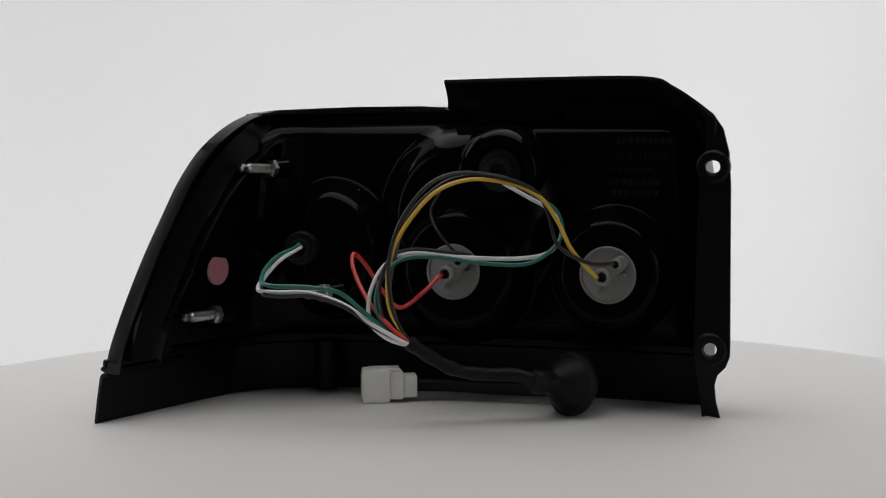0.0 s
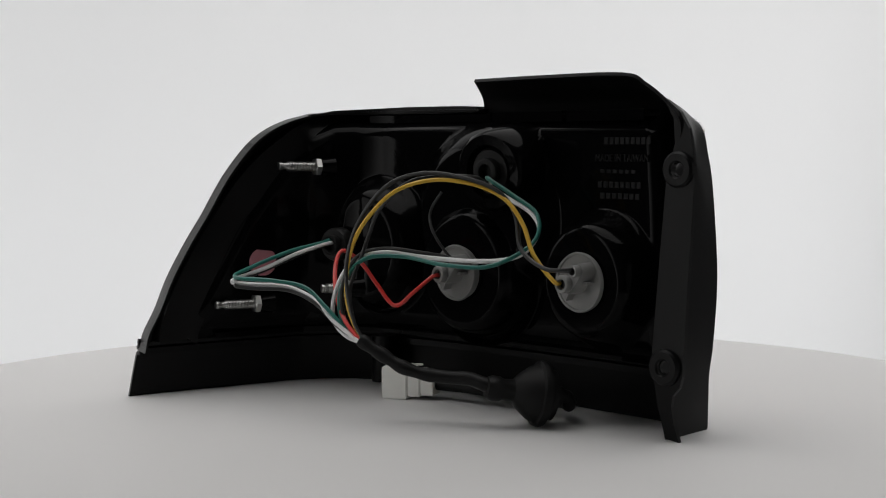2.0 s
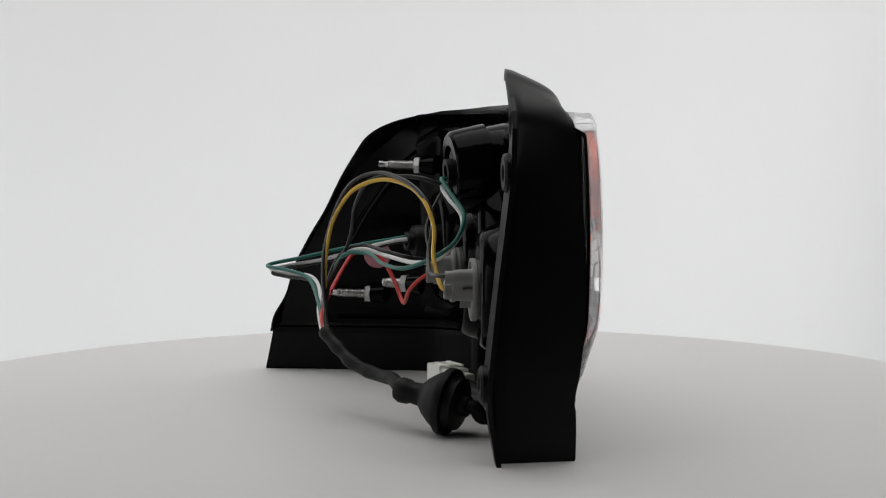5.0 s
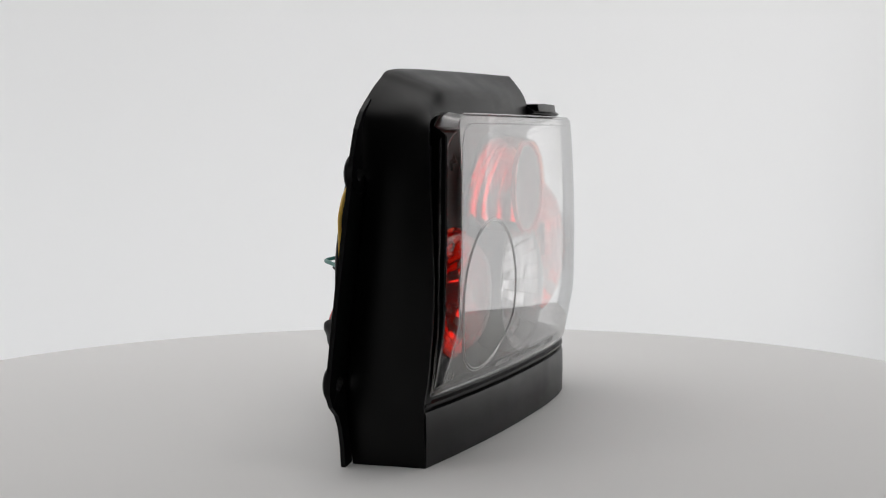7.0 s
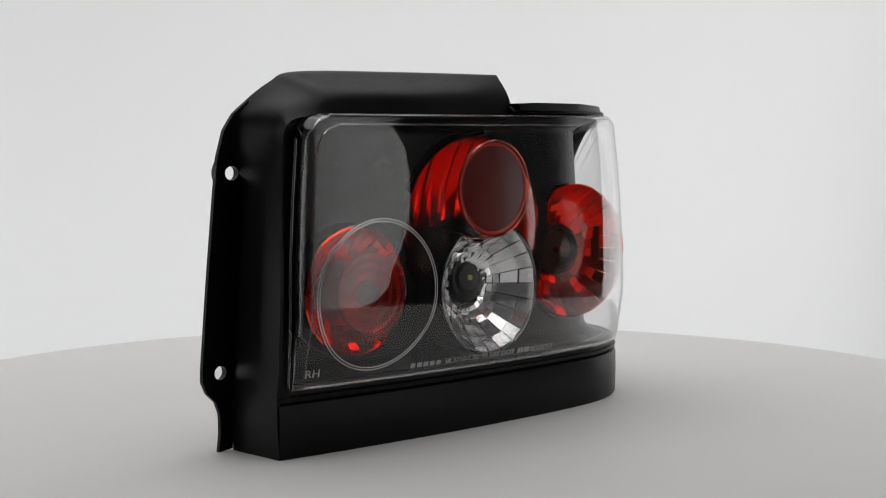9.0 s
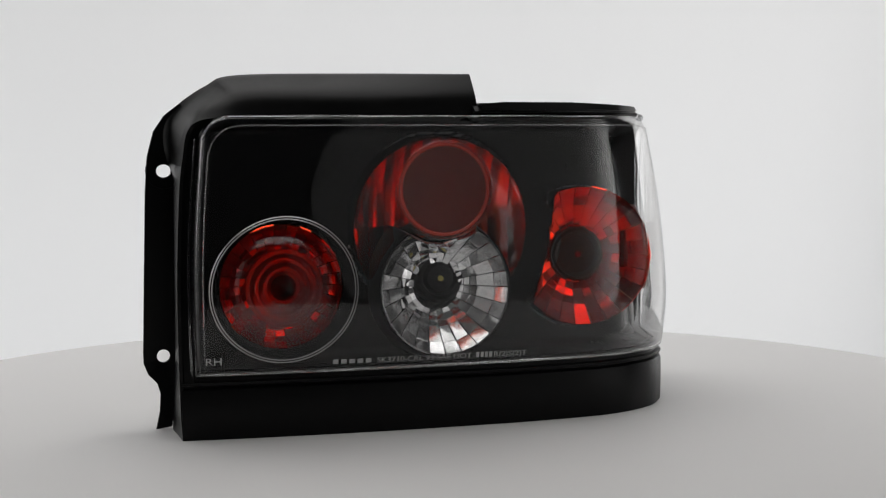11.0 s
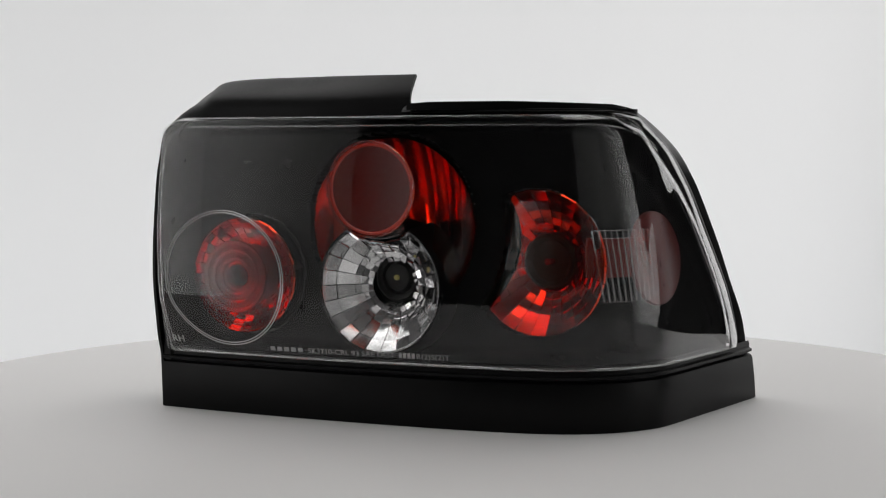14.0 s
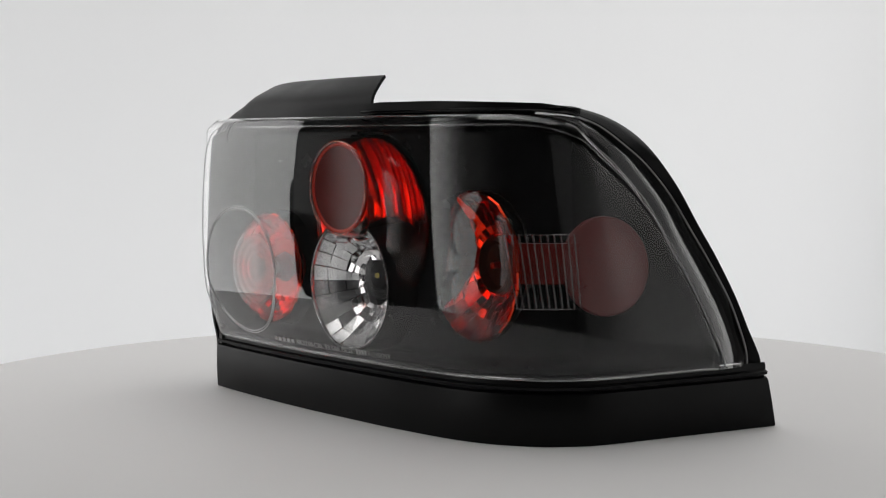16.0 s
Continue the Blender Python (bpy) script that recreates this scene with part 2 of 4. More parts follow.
def turntable():
    e = new("turntable")
    tagged(e, "round matte white display turntable", "turntable")
    c = Matrix.Translation((-0.0062, 0.0155, 0.0))
    v, f = lathe([(0.0, 0.0), (0.2, 0.0), (0.386, 0.0), (0.3885, -0.0008), (0.3895, -0.003), (0.3895, -0.016), (0.387, -0.018), (0.0, -0.018)], c, 128)
    piece("platter", v, f, M_DISC, e)
    v, f = lathe([(0.0, -0.018), (0.16, -0.018), (0.16, -0.055), (0.19, -0.06), (0.19, -0.075), (0.0, -0.075)], c, 64)
    piece("drive_base", v, f, M_FABRIC, e)
    t = new("display_table")
    tagged(t, "dark round table under the turntable", "table")
    v, f = lathe([(0.0, -0.075), (0.3, -0.075), (0.3, -0.1), (0.0, -0.1)], Matrix.Identity(4), 64)
    piece("tabletop", v, f, M_FABRIC, t)
    v, f = lathe([(0.0, -0.1), (0.05, -0.1), (0.05, -0.86), (0.22, -0.88), (0.22, -0.9), (0.0, -0.9)], Matrix.Identity(4), 48)
    piece("pedestal", v, f, M_FABRIC, t)
    return e


# ---- the tail light: plan curve of its face, by length along it ----
PLAN = smoothed([(-0.165, -0.058, 0), (-0.120, -0.0615, 0), (-0.051, -0.064, 0), (0.017, -0.063, 0), (0.050, -0.061, 0), (0.083, -0.057, 0), (0.104, -0.051, 0),
                 (0.118, -0.044, 0), (0.132, -0.0335, 0), (0.142, -0.021, 0), (0.150, -0.006, 0), (0.1605, 0.036, 0), (0.170, 0.075, 0), (0.178, 0.109, 0), (0.182, 0.126, 0)], 10)
PLEN = np.concatenate([[0], np.cumsum([(PLAN[i + 1] - PLAN[i]).length for i in range(len(PLAN) - 1)])])
PX, PY = [p.x for p in PLAN], [p.y for p in PLAN]


def plan(s):
    if s < 0:
        d = (PLAN[1] - PLAN[0]).normalized()
        return PLAN[0] + d * s
    return Vector((np.interp(s, PLEN, PX), np.interp(s, PLEN, PY), 0))


def face(s, z, off=0.0):
    """A point of the lamp's face: s along it, z up, off out of it."""
    d = plan(s + 0.004) - plan(s - 0.004)
    return plan(s) + Vector((d.y, -d.x, 0)).normalized() * off + Vector((0, 0, z))


def lens_top(s):
    """Height of the clear lens's upper edge."""
    return float(np.interp(s, TOP_S, TOP_Z))


TOP = smoothed([(0.006, 0.1655, 0), (0.0068, 0.1705, 0), (0.0085, 0.1746, 0), (0.0115, 0.1786, 0), (0.0155, 0.1813, 0), (0.021, 0.1828, 0), (0.028, 0.1833, 0), (0.15, 0.1832, 0), (0.268, 0.183, 0), (0.290, 0.1825, 0), (0.305, 0.181, 0), (0.320, 0.177, 0),
                (0.334, 0.170, 0), (0.357, 0.150, 0), (0.374, 0.1285, 0), (0.386, 0.109, 0), (0.397, 0.089, 0), (0.4065, 0.070, 0), (0.4155, 0.051, 0), (0.4185, 0.042, 0)], 8)
TOP_S, TOP_Z = [p.x for p in TOP], [p.y for p in TOP]


LENS_A, LENS_B, LENS_BOT = 0.006, 0.4185, 0.0362


def table(xs, ys, width):
    """A rounded-off table: linear steps blurred over the given width."""
    x = np.linspace(xs[0], xs[-1], 1200)
    n = max(1, int(1200 * width / (xs[-1] - xs[0])))
    y = np.interp(x, xs, ys)
    for _ in range(3):
        y = np.convolve(np.pad(y, n, mode="reflect", reflect_type="odd"), np.ones(2 * n + 1) / (2 * n + 1), mode="valid")
    return lambda v: float(np.interp(v, x, y))


LEAN = table([0.03, 0.05, 0.09, 0.11, 0.13, 0.15, 0.17, 0.19], [0.0004, 0, -0.0044, -0.0066, -0.0098, -0.0128, -0.0172, -0.0205], 0.012)
BOW_Z = [0.033, 0.0362, 0.038, 0.042, 0.055, 0.064, 0.069, 0.075, 0.085, 0.11, 0.13, 0.15, 0.163, 0.172, 0.179, 0.182, 0.185]
BOW_Y = [-0.0005, 0.0006, 0.0025, 0.0044, 0.0087, 0.0117, 0.0131, 0.0140, 0.0147, 0.0155, 0.0154, 0.0147, 0.0138, 0.0130, 0.0122, 0.0118, 0.0113]
BOW_C = smoothed([(z, y, 0) for z, y in zip(BOW_Z, BOW_Y)], 10)
BOW = table([p.x for p in BOW_C], [p.y for p in BOW_C], 0.0012)
FULL = table([-0.02, 0.006, 0.057, 0.114, 0.20, 0.25, 0.30, 0.335, 0.43], [1.06, 1.05, 0.90, 0.74, 0.66, 0.62, 0.52, 0.44, 0.40], 0.016)
EDGE = table([0.0, 0.25, 0.33, 0.43], [0.0022, 0.0022, 0.013, 0.013], 0.012)
FALL = table([0.20, 0.245, 0.28, 0.31, 0.345, 0.43], [0, 0.0, 0.25, 0.72, 1.0, 1.0], 0.012)


SLANT = table([0.02, 0.036, 0.06, 0.10, 0.14, 0.17, 0.19], [0.0018, 0.0015, 0.0003, 0.0, 0.0022, 0.0053, 0.0068], 0.01)


def near_edge(s, z):
    """The near edge of the lens leans over: shift of s at that height."""
    return s + SLANT(z) * max(0.0, 1 - max(0.0, s - 0.006) / 0.08)


def ease(u):
    u = min(1.0, max(0.0, u))
    return u * u * (3 - 2 * u)


def lean(s, z):
    """How far the wrapped end falls inwards with height."""
    return FALL(s) * LEAN(z)


def lens_off(s, z):
    """The lens's outward bulge: a sloping foot, a crease, then a gently bowed face."""
    near = min(1.0, max(0.0, (s - LENS_A) / 0.0048))
    far = min(1.0, max(0.0, lens_top(s) - z) / EDGE(s))
    b = BOW(z) * FULL(s) * (0.05 + 0.95 * math.sqrt(1 - (1 - near) ** 2)) * (0.15 + 0.85 * math.sqrt(1 - (1 - far) ** 2))
    return b + lean(s, z)


def lens_point(s, z, d=0.0):
    return face(near_edge(s, z), z, lens_off(s, z) + d)


def lens_grid(ns, nv, off, inset=0.0, lo=LENS_A, hi=LENS_B):
    rows = []
    for i in range(ns + 1):
        u = (i / ns) ** 1.2
        s = lo + inset + (hi - lo - 2 * inset) * u
        zb, zt = LENS_BOT + inset, lens_top(s) - inset
        row = []
        for j in range(nv + 1):
            z = zb + (zt - zb) * j / nv
            row.append(face(near_edge(s, z), z, off(s, z, min(s - lo, z - zb + 0.0, zt - z, (hi - s) * 0.9))))
        rows.append(row)
    return rows


LAMP = new("tail_light")
tagged(LAMP, "black car tail light with clear lens and red reflectors", "tail light")


def housing():
    # skirt under the lens
    rows = []
    for i in range(121):
        row = []
        for z, o in ((0.0, 0.0), (0.001, 0.0006), (0.015, 0.0010), (0.027, 0.0008), (0.0288, 0.0002), (0.0298, -0.0016)):
            s = (0.4568 - 0.21 * z) * i / 120
            row.append(face(s, z, o))
        rows.append(row)
    v, f = sheet(rows, thick(rows, -0.0022))
    piece("skirt", v, f, M_PLASTIC, LAMP)
    # recessed ledge with its bead between skirt and lens
    rows = []
    for i in range(121):
        rows.append([face(0.4503 * i / 120, z, o) for z, o in ((0.0275, -0.0022), (0.0302, -0.0024), (0.0312, 0.0004), (0.0328, 0.0008), (0.0338, -0.0012), (0.0362, -0.0012), (0.038, -0.002))])
    v, f = sheet(rows, thick(rows, -0.002))
    piece("ledge", v, f, M_PLASTIC, LAMP)
    # rim between lens and outer edge, with the wall that turns back
    H = [(0.172, 0.1888, -0.006), (0.235, 0.1888, -0.008), (0.275, 0.1884, -0.012), (0.312, 0.1876, -0.018), (0.340, 0.1850, -0.024), (0.359, 0.180, -0.026), (0.373, 0.172, -0.0236), (0.383, 0.160, -0.0172),
         (0.395, 0.142, -0.0125), (0.407, 0.120, -0.009), (0.4195, 0.100, -0.0075), (0.4315, 0.078, -0.006), (0.4385, 0.058, -0.002), (0.4475, 0.042, -0.003), (0.4505, 0.030, -0.003)]
    Q = [(0.172, 0.1845, 0.0), (0.235, 0.1845, 0.0), (0.271, 0.1843, -0.003), (0.300, 0.184, -0.009), (0.326, 0.181, -0.0155), (0.345, 0.176, -0.0185), (0.361, 0.165, -0.0158), (0.375, 0.154, -0.0152),
         (0.390, 0.137, -0.0138), (0.4025, 0.118, -0.0121), (0.4155, 0.098, -0.0105), (0.4275, 0.0765, -0.0080), (0.4350, 0.058, -0.0065), (0.4395, 0.044, -0.006), (0.4400, 0.0365, -0.006)]
    I = [(0.172, 0.1832, 0.003), (0.235, 0.183, 0.003), (0.271, 0.183, 0.0), (0.297, 0.182, -0.006), (0.318, 0.1775, -0.013), (0.334, 0.170, -0.0172), (0.347, 0.160, -0.015), (0.357, 0.150, -0.0126),
         (0.374, 0.130, -0.0098), (0.384, 0.110, -0.0066), (0.396, 0.090, -0.0044), (0.406, 0.070, -0.0019), (0.414, 0.053, 0.0), (0.4183, 0.042, 0.0006), (0.4185, 0.0368, 0.0006)]
    H, Q, I = smoothed(H, 6), smoothed(Q, 6), smoothed(I, 6)
    rows = []
    for h, q, i in zip(H, Q, I):
        m = lambda k, d: face(*(h * k + q * (1 - k)).xy, (h * k + q * (1 - k)).z + d)
        rows.append([face(i.x - 0.006, i.y - 0.004, i.z - 0.0135), face(i.x, i.y, i.z - 0.0115), m(0.0, -0.0085), m(0.02, -0.0008), m(0.15, 0.0008), m(0.6, 0.001), m(0.92, 0.0004), face(h.x, h.y, h.z - 0.0008), face(h.x - 0.0006, h.y - 0.0006, h.z - 0.011)])
    v, f = sheet(rows, thick(rows, -0.0014))
    piece("rim", v, f, M_PLASTIC, LAMP)
    # the lens's own polished return between its face and the rim
    rows = [[face(*(q * k + i * (1 - k)).xy, (q * k + i * (1 - k)).z + 0.0022 * math.sin(math.pi * k) + 0.0004) for k in (0, 0.2, 0.4, 0.6, 0.8, 1)] for q, i in zip(Q, I)][18:]
    v, f = sheet(rows, thick(rows, 0.0003))
    piece("lens_return", v, f, M_RETURN, LAMP, "clear polished side of the lens")
    v, f = tube([face(near_edge(0.0044, z), z, BOW(z) * 0.40) for z in np.linspace(0.037, 0.170, 40)], 0.0006, 8, 1)
    piece("edge_bead", v, f, M_BEAD, LAMP, "bright polished edge of the lens")
    # grey beads paint the bright highlight lines along the return's two edges
    for curve, rr in ((Q, 0.0005), (I, 0.0005)):
        v, f = tube([face(p.x, p.y, p.z + 0.0008) for p in curve[24:]], rr, 6, 1)
        piece("edge_bead", v, f, M_EDGE_GLINT, LAMP)
    # upright ledge over the lens, behind the hood's end
    rows = []
    for i in range(61):
        s = 0.1758 + 0.1542 * i / 60
        o = float(np.interp(s, [0.18, 0.235, 0.275, 0.312, 0.33], [0, -0.003, -0.008, -0.014, -0.018]))
        top = float(np.interp(s, [0.18, 0.19, 0.235, 0.302, 0.318, 0.33], [0.1890, 0.1897, 0.1897, 0.1876, 0.1858, 0.182]))
        rows.append([face(s, 0.186, 0.0005 + o), face(s, top, 0.0005 + o), face(s, top, -0.0140 + o), face(s, 0.186, -0.0140 + o)])
    v, f = sheet(rows, thick(rows, 0.001))
    piece("top_ledge", v, f, M_PLASTIC, LAMP)
    # hood, corner and side wall: from the lens's edge back to the free rear edge
    F = [(0.0105, -0.0585, 0.1825), (-0.06, -0.0615, 0.1825), (-0.12, -0.0595, 0.1825), (-0.140, -0.0585, 0.182), (-0.154, -0.0585, 0.1795), (-0.1600, -0.0595, 0.173), (-0.1625, -0.0605, 0.160),
         (-0.1650, -0.062, 0.14), (-0.1672, -0.064, 0.09), (-0.1668, -0.0610, 0.05), (-0.1662, -0.0582, 0.033), (-0.1658, -0.0580, 0.016), (-0.165, -0.0582, 0.0)]
    G = [(0.0090, -0.0555, 0.195), (-0.06, -0.0565, 0.195), (-0.120, -0.053, 0.1955), (-0.138, -0.051, 0.1915), (-0.1525, -0.050, 0.1855), (-0.1605, -0.048, 0.175), (-0.1635, -0.047, 0.160),
         (-0.1658, -0.046, 0.14), (-0.1662, -0.043, 0.09), (-0.1660, -0.041, 0.05), (-0.1658, -0.041, 0.033), (-0.1660, -0.041, 0.016), (-0.1655, -0.041, 0.0)]
    K = [(0.0085, -0.0475, 0.2060), (-0.06, -0.041, 0.2060), (-0.125, -0.034, 0.2048), (-0.142, -0.033, 0.1985), (-0.158, -0.032, 0.1875), (-0.166, -0.031, 0.1765), (-0.1660, -0.0305, 0.161),
         (-0.1645, -0.028, 0.14), (-0.1640, -0.021, 0.09), (-0.1640, -0.017, 0.05), (-0.1645, -0.0175, 0.033), (-0.1655, -0.0215, 0.016), (-0.1665, -0.025, 0.0)]
    E = [(0.0085, -0.0455, 0.2075), (-0.06, -0.036, 0.2078), (-0.127, -0.0270, 0.2068), (-0.1450, -0.0255, 0.2005), (-0.1625, -0.0248, 0.1885), (-0.1715, -0.0242, 0.178), (-0.1690, -0.0255, 0.161),
         (-0.1625, -0.0238, 0.14), (-0.1615, -0.0175, 0.09), (-0.1615, -0.0130, 0.05), (-0.1625, -0.0122, 0.036), (-0.1650, -0.0155, 0.016), (-0.1665, -0.018, 0.0)]
    curves = [smoothed(c, 6) for c in (F, G, K, E)]
    rows = []
    for pts in zip(*curves):
        rows.append(smoothed(pts, 5))
    v, f = sheet(rows, thick(rows, 0.002))
    piece("hood", v, f, M_PLASTIC, LAMP)
    # strip beside the lens at the near end
    rows = [[face(near_edge(q + 0.006, z) - 0.006, z, o) for q, o in ((-0.0018, -0.0020), (0.0, -0.0002), (0.0055, 0.0004), (0.0085, -0.0030))] for z in np.linspace(0.030, 0.166, 30)]
    v, f = sheet(rows, thick(rows, 0.0015))
    piece("side_strip", v, f, M_PLASTIC, LAMP)
    # corner web between the hood and the lens
    rows = []
    for z in np.linspace(0.150, 0.1822, 26):
        a = float(np.interp(z, [0.15, 0.16, 0.168, 0.174, 0.1795, 0.1825], [0.0018, 0.0024, 0.0036, 0.0060, 0.0120, 0.0240]))
        rows.append([face(a + 0.010 * k / 5, z, -0.0026) for k in range(6)])
    v, f = sheet(rows, thick(rows, 0.0012))
    piece("corner_web", v, f, M_PLASTIC, LAMP)
    # screw flange at the rear edge, with two holes
    outer = [(-0.1822, 0.044), (-0.1813, 0.09), (-0.1803, 0.14), (-0.1790, 0.160), (-0.1752, 0.1745), (-0.1690, 0.1835), (-0.1600, 0.1905), (-0.1590, 0.1885), (-0.1645, 0.1800), (-0.1660, 0.166), (-0.1615, 0.150), (-0.1610, 0.10), (-0.1605, 0.045),
             (-0.1635, 0.02), (-0.1667, 0.0012), (-0.1758, 0.0), (-0.1735, 0.010), (-0.1727, 0.020), (-0.1745, 0.0265), (-0.1795, 0.0315), (-0.1820, 0.038)]
    bm = bmesh.new()

    def loop(pts):
        vs = [bm.verts.new((x, 0, z)) for x, z in pts]
        return [bm.edges.new((vs[i], vs[(i + 1) % len(vs)])) for i in range(len(vs))]
    edges = loop(outer)
    edges += loop([(-0.1697 + 0.0044 * math.cos(a), 0.1516 + 0.0038 * math.sin(a)) for a in [2 * math.pi * k / 20 for k in range(20)]])
    edges += loop([(-0.1705 + 0.0039 * math.cos(a), 0.0424 + 0.0039 * math.sin(a)) for a in [2 * math.pi * k / 20 for k in range(20)]])
    bmesh.ops.triangle_fill(bm, use_beauty=True, edges=edges)
    made = bmesh.ops.extrude_face_region(bm, geom=bm.faces[:])
    lifted = [g for g in made["geom"] if isinstance(g, bmesh.types.BMVert)]
    for w in bm.verts:
        w.co.y = float(np.interp(w.co.z, [0, 0.016, 0.036, 0.05, 0.09, 0.14, 0.165, 0.182, 0.197], [-0.018, -0.0155, -0.0122, -0.0132, -0.0178, -0.0242, -0.0262, -0.0270, -0.0275]))
    for w in lifted:
        w.co.y += 0.0026
    part("screw_flange", bm, M_PLASTIC, LAMP, smooth=False)
    for x, y, z in ((-0.1697, -0.0228, 0.1516), (-0.1705, -0.0100, 0.0424)):
        v, f = lathe([(0.0043, -0.0025), (0.0043, 0.0022), (0.0052, 0.0030), (0.0088, 0.0030), (0.0102, 0.0018), (0.0104, -0.0025)], toward((x, y, z), (0, 1, 0)), 32)
        piece("hole_boss", v, f, M_PLASTIC, LAMP)


def dip(s, z, centres):
    """How far the bezel falls back inside the round openings."""
    d = 0.0
    for cs, cz, r, depth in centres:
        k = math.hypot(s - cs, z - cz) / r
        if k < 1:
            cut = ease((math.hypot(s - 0.1565, z - 0.1165) - 0.0735) / 0.003) if cs > 0.2 else 1.0
            d = max(d, cut * depth * min(1.0, (1 - k * k) * 1.2 + 0.45))
    return d


RING_S = 0.0570
WELLS = [(0.058, 0.0850, 0.037, 0.0145), (0.155, 0.118, 0.0555, 0.0165), (0.155, 0.0811, 0.040, 0.0235), (0.249, 0.097, 0.043, 0.022)]


def lens_and_bezel():
    g = lens_grid(220, 70, lambda s, z, e: lens_off(s, z))
    v, f = sheet(g, thick(g, -0.0002))
    lens = piece("lens", v, f, M_LENS, LAMP, "clear glossy plastic lens")
    lens.visible_shadow = False
    # polished edge beads of the lens
    for inset, r in ((0.0008, 0.00036), (0.0060, 0.00034)):
        loop = []
        lo, hi = LENS_A + inset, LENS_B - inset * 1.2

        def upper(s):
            return lens_top(max(LENS_A, s - inset) if s < 0.1 else s) - inset
        for i in range(100):
            loop.append(lens_point(lo + (hi - lo) * i / 99, LENS_BOT + min(inset, 0.0016)))
        for i in range(321):
            s = lo + (hi - lo) * (1 - i / 320) ** 1.5
            loop.append(lens_point(s, max(LENS_BOT + inset + 0.001, upper(s))))
        for i in range(1, 24):
            loop.append(lens_point(lo, upper(lo) + (LENS_BOT + min(inset, 0.0016) - upper(lo)) * i / 24))
        v, f = tube(loop, r, 6, 1, closed=True)
        piece("edge_bead", v, f, M_BEAD, lens)
    # raised ring over the end lamp
    for rr in (0.0402, 0.0416):
        ring = [lens_point(RING_S + rr * math.cos(a), 0.0850 + rr * 1.0 * math.sin(a)) for a in [2 * math.pi * k / 72 for k in range(72)]]
        v, f = tube(ring, 0.00032, 6, 1, closed=True)
        piece("ring", v, f, M_RINGLINE, lens)
    # upright ribs moulded inside the wrapped end
    for k in range(11):
        a, b = 0.2835 + 0.0370 * k / 10, 0.2905 + 0.0330 * k / 10
        v, f = tube([lens_point(a * w + b * (1 - w), 0.0765 + 0.0405 * w, -0.0012) for w in (0, 0.5, 1)], 0.0006, 6, 2)
        piece("rib", v, f, M_FROST, lens)
    for z in (0.0765, 0.117):
        w = (z - 0.0765) / 0.0405
        v, f = tube([lens_point((0.2835 + 0.0370 * k) * w + (0.2905 + 0.0330 * k) * (1 - w), z, -0.0012) for k in (0, 0.25, 0.5, 0.75, 1)], 0.0002, 6, 2)
        piece("rib", v, f, M_FROST, lens)
    # bezel
    def drop(s, z, e):
        edge = 1 - min(1, max(0, e) / 0.010)
        deep = float(np.interp(s, [0, 0.27, 0.325, 0.36, 0.40], [0.0205, 0.0205, 0.0185, 0.0115, 0.006]))
        if s < 0.0100:
            k = ease((0.0100 - s) / 0.003)
            return -0.0008 + 0.0100 * BOW(z) / 0.0155 * k - deep * (1 - edge ** 2) * (1 - k)
        return -0.0008 - deep * (1 - edge ** 2) - dip(s, z, WELLS) + lean(s, z)
    g = lens_grid(260, 100, drop, 0.001)
    v, f = sheet(g, thick(g, -0.0012))
    piece("bezel", v, f, M_BEZEL, LAMP, "matt black inner bezel")


def lettering():
    def bar(s0, s1, z0, z1):
        rows = [[lens_point(s, z, 0.0002) for z in (z0, z1)] for s in np.linspace(s0, s1, 4)]
        v, f = sheet(rows, [[p + Vector((0, -0.0003, 0)) for p in r] for r in rows])
        piece("letter_bar", v, f, M_MARK, LAMP, smooth=False)

    def words(text, s, z, size, width):
        cu = bpy.data.curves.new("lettering", "FONT")
        cu.body, cu.size, cu.extrude = text, 1.0, 0.01
        tmp = bpy.data.objects.new("lettering", cu)
        me = bpy.data.meshes.new_from_object(tmp)
        bpy.data.objects.remove(tmp)
        xs = [w.co.x for w in me.vertices]
        x0, x1 = min(xs), max(xs)
        for w in me.vertices:
            w.co = lens_point(s + (w.co.x - x0) / (x1 - x0) * width, z + w.co.y * size, 0.0003 + w.co.z * 0.02)
        me.materials.append(M_MARK)
        ob = new("lettering", me)
        ob.parent = LAMP
    words("RH", 0.0125, 0.0432, 0.0062, 0.0088)
    words("SK3710-CRL 93 SAE DOT", 0.111, 0.0410, 0.0044, 0.0570)
    words("R(2)S(2)T", 0.1820, 0.0410, 0.0044, 0.0205)
    for k in range(5):
        bar(0.0850 + k * 0.0048, 0.0850 + k * 0.0048 + 0.0032, 0.0412, 0.0438)
    for k in range(4):
        bar(0.1708 + k * 0.0027, 0.1708 + k * 0.0027 + 0.0019, 0.0410, 0.0442)


